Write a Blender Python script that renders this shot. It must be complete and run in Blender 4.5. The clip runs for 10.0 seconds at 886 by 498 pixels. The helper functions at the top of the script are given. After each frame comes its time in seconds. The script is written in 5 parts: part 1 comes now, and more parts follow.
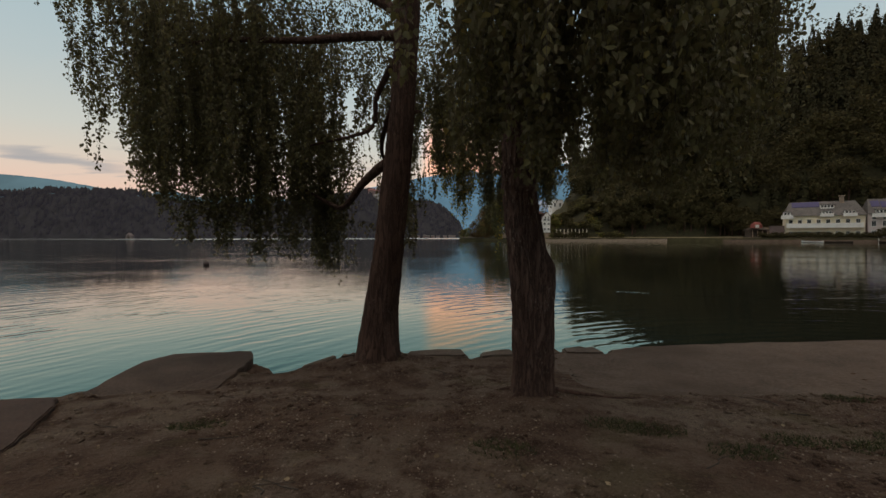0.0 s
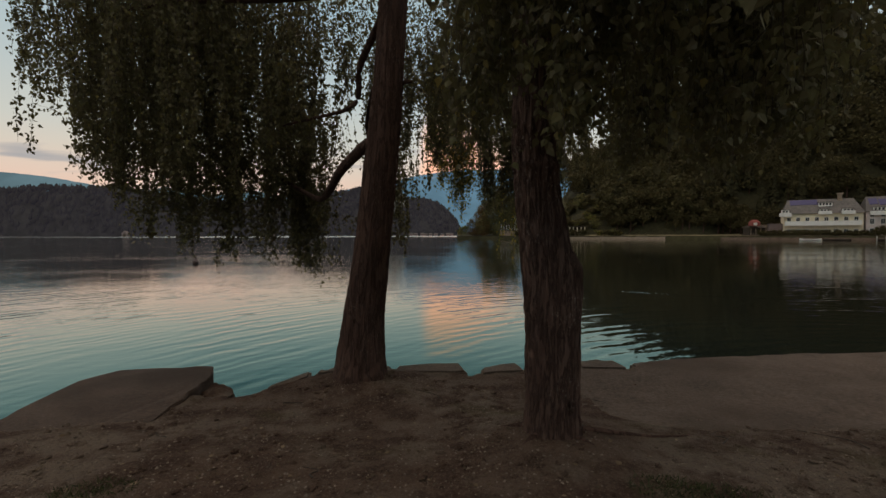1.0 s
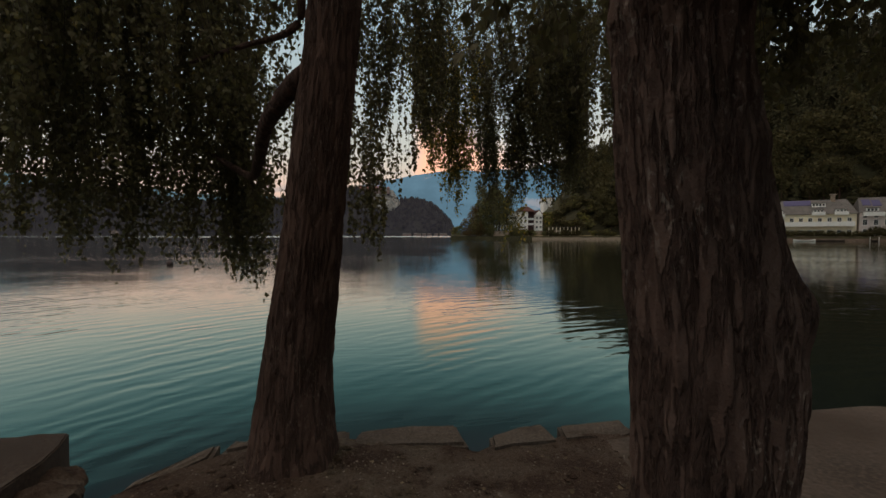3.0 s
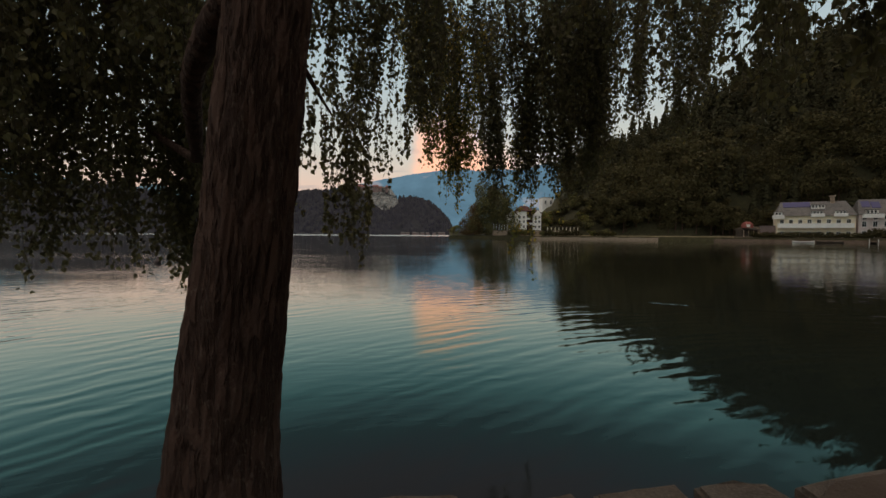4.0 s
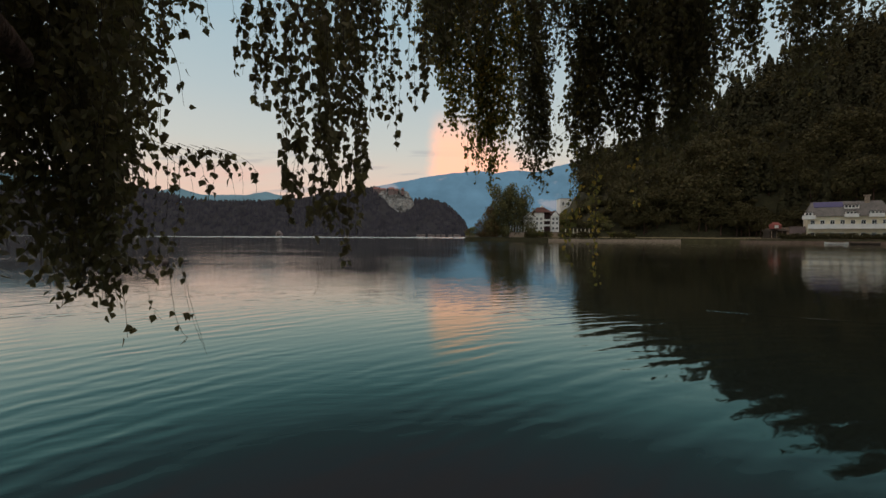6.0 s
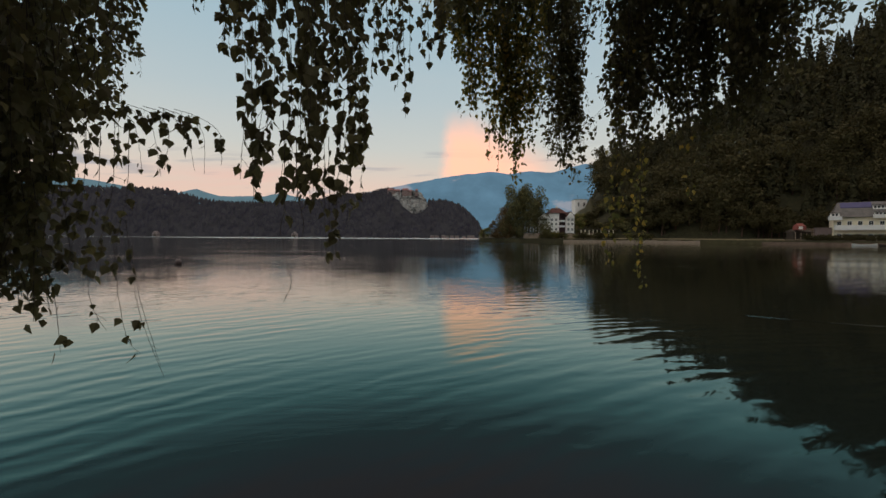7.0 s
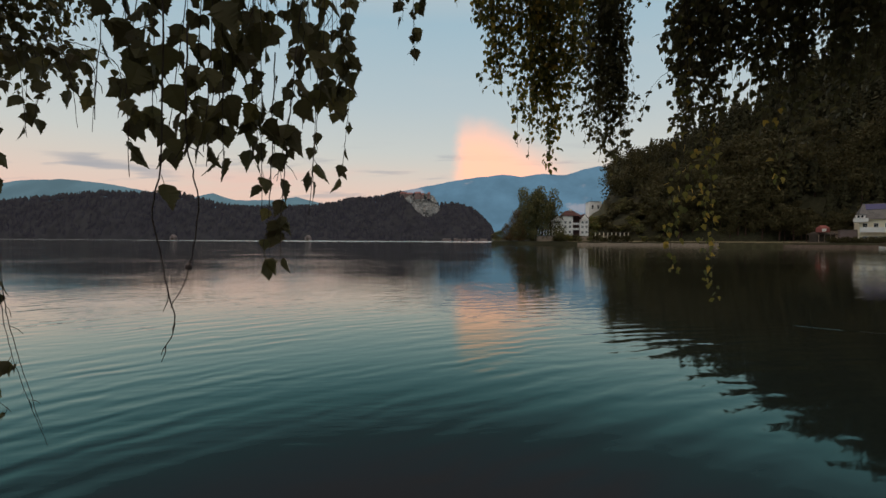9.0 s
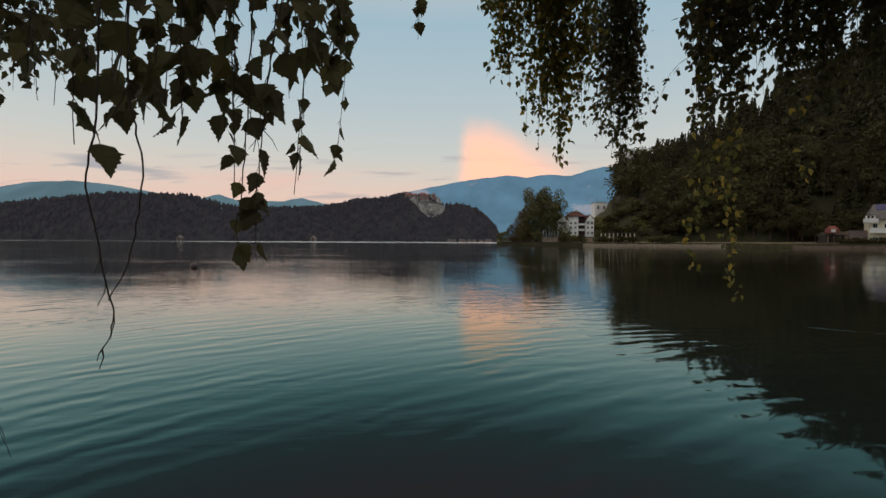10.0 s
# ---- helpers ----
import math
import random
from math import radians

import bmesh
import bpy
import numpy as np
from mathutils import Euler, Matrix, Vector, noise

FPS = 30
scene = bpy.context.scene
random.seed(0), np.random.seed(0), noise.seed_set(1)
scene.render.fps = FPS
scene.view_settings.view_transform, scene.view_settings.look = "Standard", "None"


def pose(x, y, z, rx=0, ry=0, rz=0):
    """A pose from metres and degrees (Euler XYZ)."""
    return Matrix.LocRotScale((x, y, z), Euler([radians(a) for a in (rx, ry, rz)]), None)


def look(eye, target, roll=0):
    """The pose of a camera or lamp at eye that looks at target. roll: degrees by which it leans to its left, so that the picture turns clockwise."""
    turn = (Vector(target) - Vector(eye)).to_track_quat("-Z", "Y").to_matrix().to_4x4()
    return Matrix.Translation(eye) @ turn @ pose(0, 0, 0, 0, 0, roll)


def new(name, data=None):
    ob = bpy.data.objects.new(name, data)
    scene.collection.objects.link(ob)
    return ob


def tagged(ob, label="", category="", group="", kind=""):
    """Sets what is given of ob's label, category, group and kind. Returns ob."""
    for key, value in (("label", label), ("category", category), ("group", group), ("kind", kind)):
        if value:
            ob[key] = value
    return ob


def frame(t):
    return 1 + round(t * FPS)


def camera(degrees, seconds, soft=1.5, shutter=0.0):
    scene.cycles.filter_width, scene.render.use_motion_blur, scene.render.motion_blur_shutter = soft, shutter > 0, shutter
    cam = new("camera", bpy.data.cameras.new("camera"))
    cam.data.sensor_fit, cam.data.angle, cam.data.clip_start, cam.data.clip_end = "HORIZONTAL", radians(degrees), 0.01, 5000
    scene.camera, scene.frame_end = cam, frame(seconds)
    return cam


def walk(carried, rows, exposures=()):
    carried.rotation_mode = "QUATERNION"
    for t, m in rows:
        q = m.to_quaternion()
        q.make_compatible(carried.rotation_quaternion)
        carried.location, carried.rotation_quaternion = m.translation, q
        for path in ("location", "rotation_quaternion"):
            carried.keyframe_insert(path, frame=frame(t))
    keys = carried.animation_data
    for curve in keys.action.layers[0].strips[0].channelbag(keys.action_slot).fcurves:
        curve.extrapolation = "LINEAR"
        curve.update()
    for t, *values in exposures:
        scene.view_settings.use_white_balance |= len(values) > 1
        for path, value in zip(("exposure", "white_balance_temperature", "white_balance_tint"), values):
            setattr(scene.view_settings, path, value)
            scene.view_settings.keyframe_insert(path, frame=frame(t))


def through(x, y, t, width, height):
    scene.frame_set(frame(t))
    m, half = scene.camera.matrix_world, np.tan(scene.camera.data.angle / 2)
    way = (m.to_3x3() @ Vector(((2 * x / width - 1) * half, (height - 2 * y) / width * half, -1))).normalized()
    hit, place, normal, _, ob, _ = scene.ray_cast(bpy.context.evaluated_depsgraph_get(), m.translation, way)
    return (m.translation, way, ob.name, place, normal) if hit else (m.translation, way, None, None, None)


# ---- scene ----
cam = camera(92.4, 10.0)

PATH = [
    (0, (0.357, 0.794, 1.52), (0.311, 2.793, 1.463), -0.1),
    (0.5, (0.37, 1.195, 1.503), (0.327, 3.193, 1.442), -0.1),
    (1, (0.372, 1.648, 1.488), (0.337, 3.647, 1.421), -0.1),
    (1.5, (0.378, 2.09, 1.48), (0.352, 4.089, 1.408), -0.0),
    (2, (0.38, 2.547, 1.454), (0.36, 4.546, 1.388), -0.1),
    (2.5, (0.387, 3.006, 1.426), (0.376, 5.005, 1.362), -0.2),
    (4, (0.387, 4.276, 1.436), (0.391, 6.275, 1.366), 0.4),
    (4.5, (0.31, 4.799, 1.428), (0.314, 6.798, 1.368), 0.2),
    (5, (0.293, 5.126, 1.427), (0.291, 7.125, 1.365), 0.3),
    (5.5, (0.271, 5.488, 1.367), (0.252, 7.487, 1.306), 0.3),
    (6, (0.254, 5.804, 1.298), (0.184, 7.802, 1.238), 0.3),
    (7.5, (0.166, 6.618, 1.227), (0.016, 8.612, 1.176), 0.4),
    (8, (0.142, 6.799, 1.227), (-0.023, 8.792, 1.18), 0.4),
    (8.5, (0.122, 6.951, 1.223), (-0.057, 8.943, 1.177), 0.4),
    (9, (0.103, 7.072, 1.214), (-0.089, 9.063, 1.173), 0.3),
    (9.5, (0.089, 7.159, 1.198), (-0.116, 9.148, 1.157), 0.4),
    (10, (0.083, 7.211, 1.183), (-0.132, 9.2, 1.146), 0.3),
]
walk(cam, [(t, look(e, g, r)) for t, e, g, r in PATH], [(0.0, 0.0, 7200, 10.0), (2.0, 0.0, 7300, 10.0), (4.5, 0.0, 7150, 10.0), (6.0, 0.0, 6980, 10.0), (10.0, 0.0, 6800, 10.0)])

# tuning of light and colour
SKY_STRENGTH = 1.0
# the last two stops lie above the view, raised as extra light
SKY_STOPS = [(0.0, (0.81, 0.54, 0.455)), (0.08, (0.80, 0.575, 0.495)), (0.12, (0.735, 0.605, 0.54)), (0.16, (0.645, 0.615, 0.575)), (0.20, (0.57, 0.61, 0.608)), (0.30, (0.455, 0.56, 0.621)), (0.45, (0.342, 0.50, 0.611)), (0.62, (0.60, 0.58, 0.565)), (1.0, (0.98, 0.84, 0.73))]
STREAK = (0.33, 0.36, 0.42)
CLOUD = (1.36, 0.68, 0.46)
# airlight of the far land, emitted by its own surfaces
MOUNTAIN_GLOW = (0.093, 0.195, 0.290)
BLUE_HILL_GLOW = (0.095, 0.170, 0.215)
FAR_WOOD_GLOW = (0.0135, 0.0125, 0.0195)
WATER_DEEP, WATER_PALE = (0.0112, 0.0134, 0.0122), (0.0142, 0.0186, 0.0162)
MIRROR_TINT = [(0.0, (0.88, 0.72, 0.86)), (0.06, (0.80, 0.70, 0.80)), (0.09, (0.44, 0.78, 0.79)), (0.13, (0.40, 0.85, 0.82)), (0.20, (0.57, 0.89, 0.86)), (0.28, (0.71, 0.90, 0.87)), (0.42, (0.93, 0.95, 0.90)), (0.60, (0.94, 0.95, 0.92))]
MIRROR_SHARE = [(0.0, 0.0), (0.03, 0.022), (0.06, 0.034), (0.09, 0.048), (0.13, 0.134), (0.22, 0.34), (0.35, 0.55), (0.60, 0.80), (1.0, 1.0)]
SWELL, WAVE, RIPPLE, CHOP = 0.0030, 0.0034, 0.0036, 0.0024
SHEEN = 0.05
TRAINS = [(0.30, 0.022, 3.0), (0.47, 0.024, 11.0), (0.90, 0.009, 23.0)]

# ---------------------------------------------------------------- light: twilight sky after sunset
world = bpy.data.worlds.new("twilight_sky")
scene.world = world
world.use_nodes = True


class Nodes:
    """Small helper that strings shader nodes together."""

    def __init__(self, tree):
        self.tree = tree
        tree.nodes.clear()

    def add(self, kind, **settings):
        node = self.tree.nodes.new(kind)
        for key, value in settings.items():
            if key == "operation":
                node.operation = value
            elif key == "blend":
                node.blend_type = value
            elif key == "data_type":
                node.data_type = value
        return node

    def link(self, a, b):
        self.tree.links.new(a, b)

    def math(self, op, a, b=None, clamp=False):
        node = self.add("ShaderNodeMath", operation=op)
        node.use_clamp = clamp
        for i, v in enumerate((a, b)):
            if v is None:
                continue
            if isinstance(v, (int, float)):
                node.inputs[i].default_value = v
            else:
                self.link(v, node.inputs[i])
        return node.outputs[0]

    def smooth(self, value, lo, hi):
        node = self.add("ShaderNodeMapRange")
        node.interpolation_type = "SMOOTHSTEP"
        self.link(value, node.inputs[0])
        node.inputs[1].default_value, node.inputs[2].default_value = lo, hi
        return node.outputs[0]

    def ramp(self, value, stops):
        node = self.add("ShaderNodeValToRGB")
        el = node.color_ramp.elements
        while len(el) < len(stops):
            el.new(0.5)
        for e, (p, c) in zip(el, stops):
            e.position, e.color = p, (*c, 1)
        self.link(value, node.inputs[0])
        return node.outputs[0]

    def mix(self, fac, a, b, blend="MIX"):
        node = self.add("ShaderNodeMix", data_type="RGBA", blend=blend)
        node.data_type = "RGBA"
        node.blend_type = blend
        for sock, v in ((node.inputs[0], fac), (node.inputs[6], a), (node.inputs[7], b)):
            if isinstance(v, (int, float)):
                sock.default_value = v
            elif isinstance(v, tuple):
                sock.default_value = (*v, 1)
            else:
                self.link(v, sock)
        return node.outputs[2]

    def noise(self, vec, scale, detail=3.0, rough=0.5):
        node = self.add("ShaderNodeTexNoise")
        node.inputs["Scale"].default_value = scale
        node.inputs["Detail"].default_value = detail
        node.inputs["Roughness"].default_value = rough
        if vec is not None:
            self.link(vec, node.inputs["Vector"])
        return node.outputs[0]

    def waves(self, vec, along, across, turn):
        """Noise drawn out along one direction of the ground plane."""
        node = self.add("ShaderNodeMapping")
        node.vector_type = "TEXTURE"
        node.inputs["Scale"].default_value = (1 / along, 1 / across, 1)
        node.inputs["Rotation"].default_value = (0, 0, radians(turn))
        self.link(vec, node.inputs["Vector"])
        return self.noise(node.outputs[0], 1.0, 2, 0.4)

    def mapping(self, vec, scale=(1, 1, 1), turn=(0, 0, 0)):
        node = self.add("ShaderNodeMapping")
        node.inputs["Scale"].default_value = scale
        node.inputs["Rotation"].default_value = [radians(a) for a in turn]
        self.link(vec, node.inputs["Vector"])
        return node.outputs[0]


w = Nodes(world.node_tree)
coord = w.add("ShaderNodeTexCoord").outputs["Generated"]
sep = w.add("ShaderNodeSeparateXYZ")
w.link(coord, sep.inputs[0])
sx, sy, sz = sep.outputs
# height of the sky: peach at the horizon, pale, then blue; zenith brightened warm to light the scene
sky = w.ramp(w.math("MULTIPLY", sz, 1.0, True), SKY_STOPS)
ahead = w.math("MAXIMUM", sy, 0.05)
u = w.math("DIVIDE", sx, ahead)
v = w.math("DIVIDE", sz, ahead)
flat = w.add("ShaderNodeCombineXYZ")
w.link(u, flat.inputs[0])
w.link(v, flat.inputs[1])
# thin grey-blue streaks low over the hills
streak = w.noise(w.mapping(flat.outputs[0], (2.2, 22, 1), (0, 0, 4)), 1.6, 4, 0.55)
low = w.math("MULTIPLY", w.smooth(v, 0.06, 0.12), w.math("SUBTRACT", 1.0, w.smooth(v, 0.17, 0.24)))
streak_fac = w.math("MULTIPLY", w.smooth(streak, 0.53, 0.66), low)
sky = w.mix(w.math("MULTIPLY", streak_fac, 0.55), sky, STREAK)
# soft rose bands just over the hills
rose = w.noise(w.mapping(flat.outputs[0], (1.6, 12, 1)), 1.3, 3, 0.5)
near = w.math("MULTIPLY", w.smooth(v, 0.05, 0.10), w.math("SUBTRACT", 1.0, w.smooth(v, 0.13, 0.19)))
sky = w.mix(w.math("MULTIPLY", w.math("MULTIPLY", w.smooth(rose, 0.45, 0.65), near), 0.6), sky, (0.86, 0.52, 0.46))
# one long grey-blue streak in the south-west
du = w.math("DIVIDE", w.math("ADD", u, 0.95), 0.20)
dv = w.math("DIVIDE", w.math("ADD", w.math("ADD", v, -0.188), w.math("ADD", w.math("MULTIPLY", w.math("ADD", u, 0.95), 0.17), w.math("MULTIPLY", w.math("SUBTRACT", streak, 0.5), 0.07))), 0.019)
reach = w.math("SQRT", w.math("ADD", w.math("MULTIPLY", du, du), w.math("MULTIPLY", dv, dv)))
sky = w.mix(w.math("MULTIPLY", w.math("SUBTRACT", 1.0, w.smooth(reach, 0.35, 1.15)), 0.72), sky, STREAK)
# broad faint wisps higher up
wisp = w.noise(w.mapping(flat.outputs[0], (1.2, 3.5, 1), (0, 0, -12)), 2.2, 5, 0.6)
sky = w.mix(w.math("MULTIPLY", w.smooth(wisp, 0.5, 0.8), 0.12), sky, (0.62, 0.60, 0.60))
# the sunlit rose cumulus over the mountain
rag = w.noise(flat.outputs[0], 16.0, 4, 0.6)
ragged = w.math("MULTIPLY", w.math("SUBTRACT", rag, 0.5), 0.04)
cu = w.math("ADD", u, ragged)
cv = w.math("ADD", v, ragged)
body = w.math("MULTIPLY", w.smooth(cu, -0.080, -0.040), w.math("SUBTRACT", 1.0, w.smooth(cu, 0.03, 0.29)))
body = w.math("MULTIPLY", body, w.math("SUBTRACT", 1.0, w.smooth(w.math("ADD", cv, w.math("MULTIPLY", w.math("MAXIMUM", u, 0.0), 0.50)), 0.205, 0.305)))
sky = w.mix(w.math("MULTIPLY", w.math("MULTIPLY", body, w.math("ADD", 0.66, w.math("MULTIPLY", rag, 0.35))), 0.98), sky, CLOUD)
shade_bg = w.add("ShaderNodeBackground")
shade_bg.inputs["Strength"].default_value = SKY_STRENGTH
w.link(sky, shade_bg.inputs["Color"])
w.link(shade_bg.outputs[0], w.add("ShaderNodeOutputWorld").inputs["Surface"])

# ---------------------------------------------------------------- materials
def material(name):
    m = bpy.data.materials.new(name)
    m.use_nodes = True
    n = Nodes(m.node_tree)
    b = n.add("ShaderNodeBsdfPrincipled")
    out = n.add("ShaderNodeOutputMaterial")
    n.link(b.outputs[0], out.inputs["Surface"])
    return m, n, b, out


def place(n):
    return n.add("ShaderNodeTexCoord").outputs["Object"]


def bump(n, b, height, strength, distance):
    k = n.add("ShaderNodeBump")
    k.inputs["Strength"].default_value, k.inputs["Distance"].default_value = strength, distance
    n.link(height, k.inputs["Height"])
    n.link(k.outputs[0], b.inputs["Normal"])


def rough_surface(name, dark, light, scale, fine, rough=0.9, relief=0.02, stretch=(1, 1, 1), stain=None, gloss=0.3):
    """Mottled matt surface: broad patches, fine grain, bump."""
    m, n, b, _ = material(name)
    p = n.mapping(place(n), stretch)
    big = n.noise(p, scale, 5, 0.6)
    small = n.noise(p, fine, 4, 0.65)
    col = n.mix(n.smooth(big, 0.3, 0.7), dark, light)
    col = n.mix(n.math("MULTIPLY", n.smooth(small, 0.45, 0.75), 0.5), col, tuple(c * 1.7 for c in light))
    col = n.mix(n.math("MULTIPLY", n.smooth(small, 0.5, 0.25), 0.5), col, tuple(c * 0.45 for c in dark))
    if stain:
        col = n.mix(n.smooth(n.noise(p, scale * 0.33, 3), 0.52, 0.68), col, stain)
    n.link(col, b.inputs["Base Color"])
    b.inputs["Roughness"].default_value = rough
    b.inputs["Specular IOR Level"].default_value = gloss
    bump(n, b, n.math("ADD", n.math("MULTIPLY", big, 0.6), small), 0.8, relief)
    return m


def plain(name, color, rough=0.7, vary=0.12, scale=0.6, metal=0.0):
    """Painted or plain surface with slight uneven weathering."""
    m, n, b, _ = material(name)
    f = n.noise(place(n), scale, 5, 0.6)
    col = n.mix(n.smooth(f, 0.3, 0.7), tuple(c * (1 - vary) for c in color), tuple(min(1, c * (1 + vary)) for c in color))
    n.link(col, b.inputs["Base Color"])
    b.inputs["Roughness"].default_value = rough
    b.inputs["Metallic"].default_value = metal
    return m


def leafy(name, colors, through=0.35, rough=0.55):
    """Leaves: every leaf has its own shade of green or yellow, and lets some light through."""
    m, n, b, out = material(name)
    r = n.add("ShaderNodeNewGeometry").outputs["Random Per Island"]
    o = n.add("ShaderNodeObjectInfo").outputs["Random"]
    r = n.math("FRACT", n.math("ADD", r, o))
    col = n.ramp(r, colors)
    n.link(col, b.inputs["Base Color"])
    b.inputs["Roughness"].default_value = rough
    b.inputs["Specular IOR Level"].default_value = 0.35
    if through:
        t = n.add("ShaderNodeBsdfTranslucent")
        n.link(col, t.inputs["Color"])
        k = n.add("ShaderNodeMixShader")
        k.inputs[0].default_value = through
        n.link(b.outputs[0], k.inputs[1])
        n.link(t.outputs[0], k.inputs[2])
        n.link(k.outputs[0], out.inputs["Surface"])
    return m


def soil_surface():
    """Trodden soil: bare brown earth, greyer grit where feet have worn it, dull olive moss."""
    m, n, b, _ = material("trodden_soil")
    p = place(n)
    big = n.noise(p, 0.55, 4, 0.6)
    mid = n.noise(p, 3.2, 5, 0.62)
    fine = n.noise(p, 46, 4, 0.7)
    grain = n.noise(p, 170, 2, 0.6)
    col = n.mix(n.smooth(mid, 0.32, 0.68), (0.064, 0.036, 0.026), (0.118, 0.076, 0.055))
    grit = n.math("MULTIPLY", n.smooth(big, 0.38, 0.56), n.smooth(mid, 0.38, 0.60))
    col = n.mix(n.math("MULTIPLY", grit, 0.75), col, (0.190, 0.150, 0.120))
    col = n.mix(n.math("MULTIPLY", n.smooth(n.noise(p, 1.1, 4, 0.6), 0.54, 0.68), 0.6), col, (0.082, 0.068, 0.034))
    col = n.mix(n.math("MULTIPLY", n.smooth(fine, 0.52, 0.72), 0.60), col, (0.21, 0.160, 0.125))
    col = n.mix(n.math("MULTIPLY", n.smooth(fine, 0.46, 0.28), 0.75), col, (0.022, 0.014, 0.010))
    col = n.mix(n.math("MULTIPLY", n.smooth(grain, 0.60, 0.72), 0.5), col, (0.24, 0.20, 0.16))
    n.link(col, b.inputs["Base Color"])
    b.inputs["Roughness"].default_value = 0.95
    b.inputs["Specular IOR Level"].default_value = 0.2
    bump(n, b, n.math("ADD", n.math("MULTIPLY", mid, 0.7), n.math("ADD", fine, n.math("MULTIPLY", grain, 0.35))), 1.0, 0.045)
    return m


def bark_surface(name, dark, light, scale, squash, flecks):
    """Furrowed bark: upright plates parted by dark grooves, grey-brown dust, pale flecks of lichen and scars."""
    m, n, b, _ = material(name)
    p = place(n)
    up = n.mapping(p, (1, 1, squash))
    warp = n.noise(up, scale * 0.6, 4, 0.6)
    plates = n.math("ABSOLUTE", n.math("SUBTRACT", n.noise(up, scale, 5, 0.6), 0.5))
    ridge_f = n.smooth(plates, 0.008, 0.07)
    col = n.mix(ridge_f, tuple(c * 0.74 for c in dark), dark)
    col = n.mix(n.math("MULTIPLY", ridge_f, n.smooth(warp, 0.36, 0.66)), col, light)
    patch = n.smooth(n.noise(p, 2.6, 4, 0.6), 0.46, 0.62)
    speck = n.smooth(n.noise(n.mapping(p, (1, 1, 0.55)), 62, 3, 0.6), 0.56, 0.68)
    col = n.mix(n.math("MULTIPLY", n.math("MULTIPLY", patch, speck), flecks), col, (0.26, 0.215, 0.185))
    n.link(col, b.inputs["Base Color"])
    b.inputs["Roughness"].default_value = 0.95
    b.inputs["Specular IOR Level"].default_value = 0.2
    bump(n, b, n.math("ADD", ridge_f, n.math("MULTIPLY", n.noise(p, 75, 3, 0.6), 0.55)), 0.9, 0.015)
    return m


M = {}
M["soil"] = soil_surface()
M["pavement"] = rough_surface("worn_concrete", (0.058, 0.041, 0.031), (0.102, 0.075, 0.060), 1.4, 30, 0.9, 0.012, stain=(0.060, 0.040, 0.029))
M["concrete"] = rough_surface("old_concrete", (0.048, 0.032, 0.025), (0.082, 0.058, 0.046), 1.8, 40, 0.9, 0.010, stain=(0.040, 0.026, 0.019))
M["ramp"] = rough_surface("reddish_concrete", (0.036, 0.022, 0.018), (0.058, 0.037, 0.030), 1.8, 40, 0.9, 0.010, stain=(0.030, 0.019, 0.015))
M["kerb_stone"] = rough_surface("kerb_stone", (0.068, 0.050, 0.039), (0.118, 0.092, 0.074), 3.0, 50, 0.85, 0.012)
M["pebble"] = rough_surface("pebble", (0.10, 0.076, 0.060), (0.25, 0.20, 0.16), 14, 90, 0.8, 0.003)
M["bark"] = bark_surface("birch_bark", (0.080, 0.047, 0.037), (0.106, 0.064, 0.051), 15.0, 0.15, 0.30)
M["scarred_bark"] = bark_surface("scarred_birch_bark", (0.090, 0.055, 0.045), (0.130, 0.084, 0.069), 20.0, 0.17, 0.80)
M["twig"] = plain("twig_bark", (0.045, 0.033, 0.026), 0.8)
M["birch_leaf"] = leafy("birch_leaf", [(0.0, (0.108, 0.092, 0.047)), (0.45, (0.124, 0.112, 0.054)), (0.80, (0.135, 0.127, 0.056)), (0.96, (0.165, 0.145, 0.056)), (1.0, (0.22, 0.18, 0.060))], 0.40)
M["yellow_leaf"] = leafy("turning_birch_leaf", [(0.0, (0.11, 0.12, 0.040)), (0.45, (0.18, 0.17, 0.045)), (0.78, (0.32, 0.25, 0.055)), (1.0, (0.55, 0.36, 0.07))], 0.55)
M["wood_leaf"] = leafy("woodland_leaves", [(0.0, (0.050, 0.042, 0.015)), (0.6, (0.064, 0.054, 0.019)), (0.9, (0.080, 0.070, 0.024)), (1.0, (0.094, 0.066, 0.026))], 0.2, 0.8)
M["bush_leaf"] = leafy("shore_bush_leaves", [(0.0, (0.07, 0.09, 0.026)), (0.5, (0.13, 0.14, 0.036)), (0.8, (0.22, 0.18, 0.045)), (1.0, (0.18, 0.08, 0.035))], 0.3, 0.8)
M["rust_leaf"] = leafy("rust_bush_leaves", [(0.0, (0.10, 0.065, 0.030)), (0.5, (0.15, 0.085, 0.036)), (1.0, (0.16, 0.13, 0.045))], 0.3, 0.8)
M["shore_leaf"] = leafy("shore_tree_leaves", [(0.0, (0.085, 0.088, 0.036)), (0.6, (0.125, 0.122, 0.048)), (1.0, (0.19, 0.15, 0.055))], 0.3, 0.8)
M["fir"] = leafy("fir_needles", [(0.0, (0.026, 0.024, 0.010)), (1.0, (0.048, 0.045, 0.017))], 0.0, 0.9)
M["forest_floor"] = rough_surface("forest_floor", (0.026, 0.025, 0.013), (0.050, 0.046, 0.022), 0.06, 0.8, 0.95, 0.2)
M["shore_grass"] = rough_surface("mown_shore_grass", (0.11, 0.10, 0.05), (0.26, 0.21, 0.13), 0.15, 1.2, 0.95, 0.05)
M["grass"] = leafy("grass_blades", [(0.0, (0.022, 0.030, 0.010)), (1.0, (0.055, 0.060, 0.018))], 0.2, 0.7)
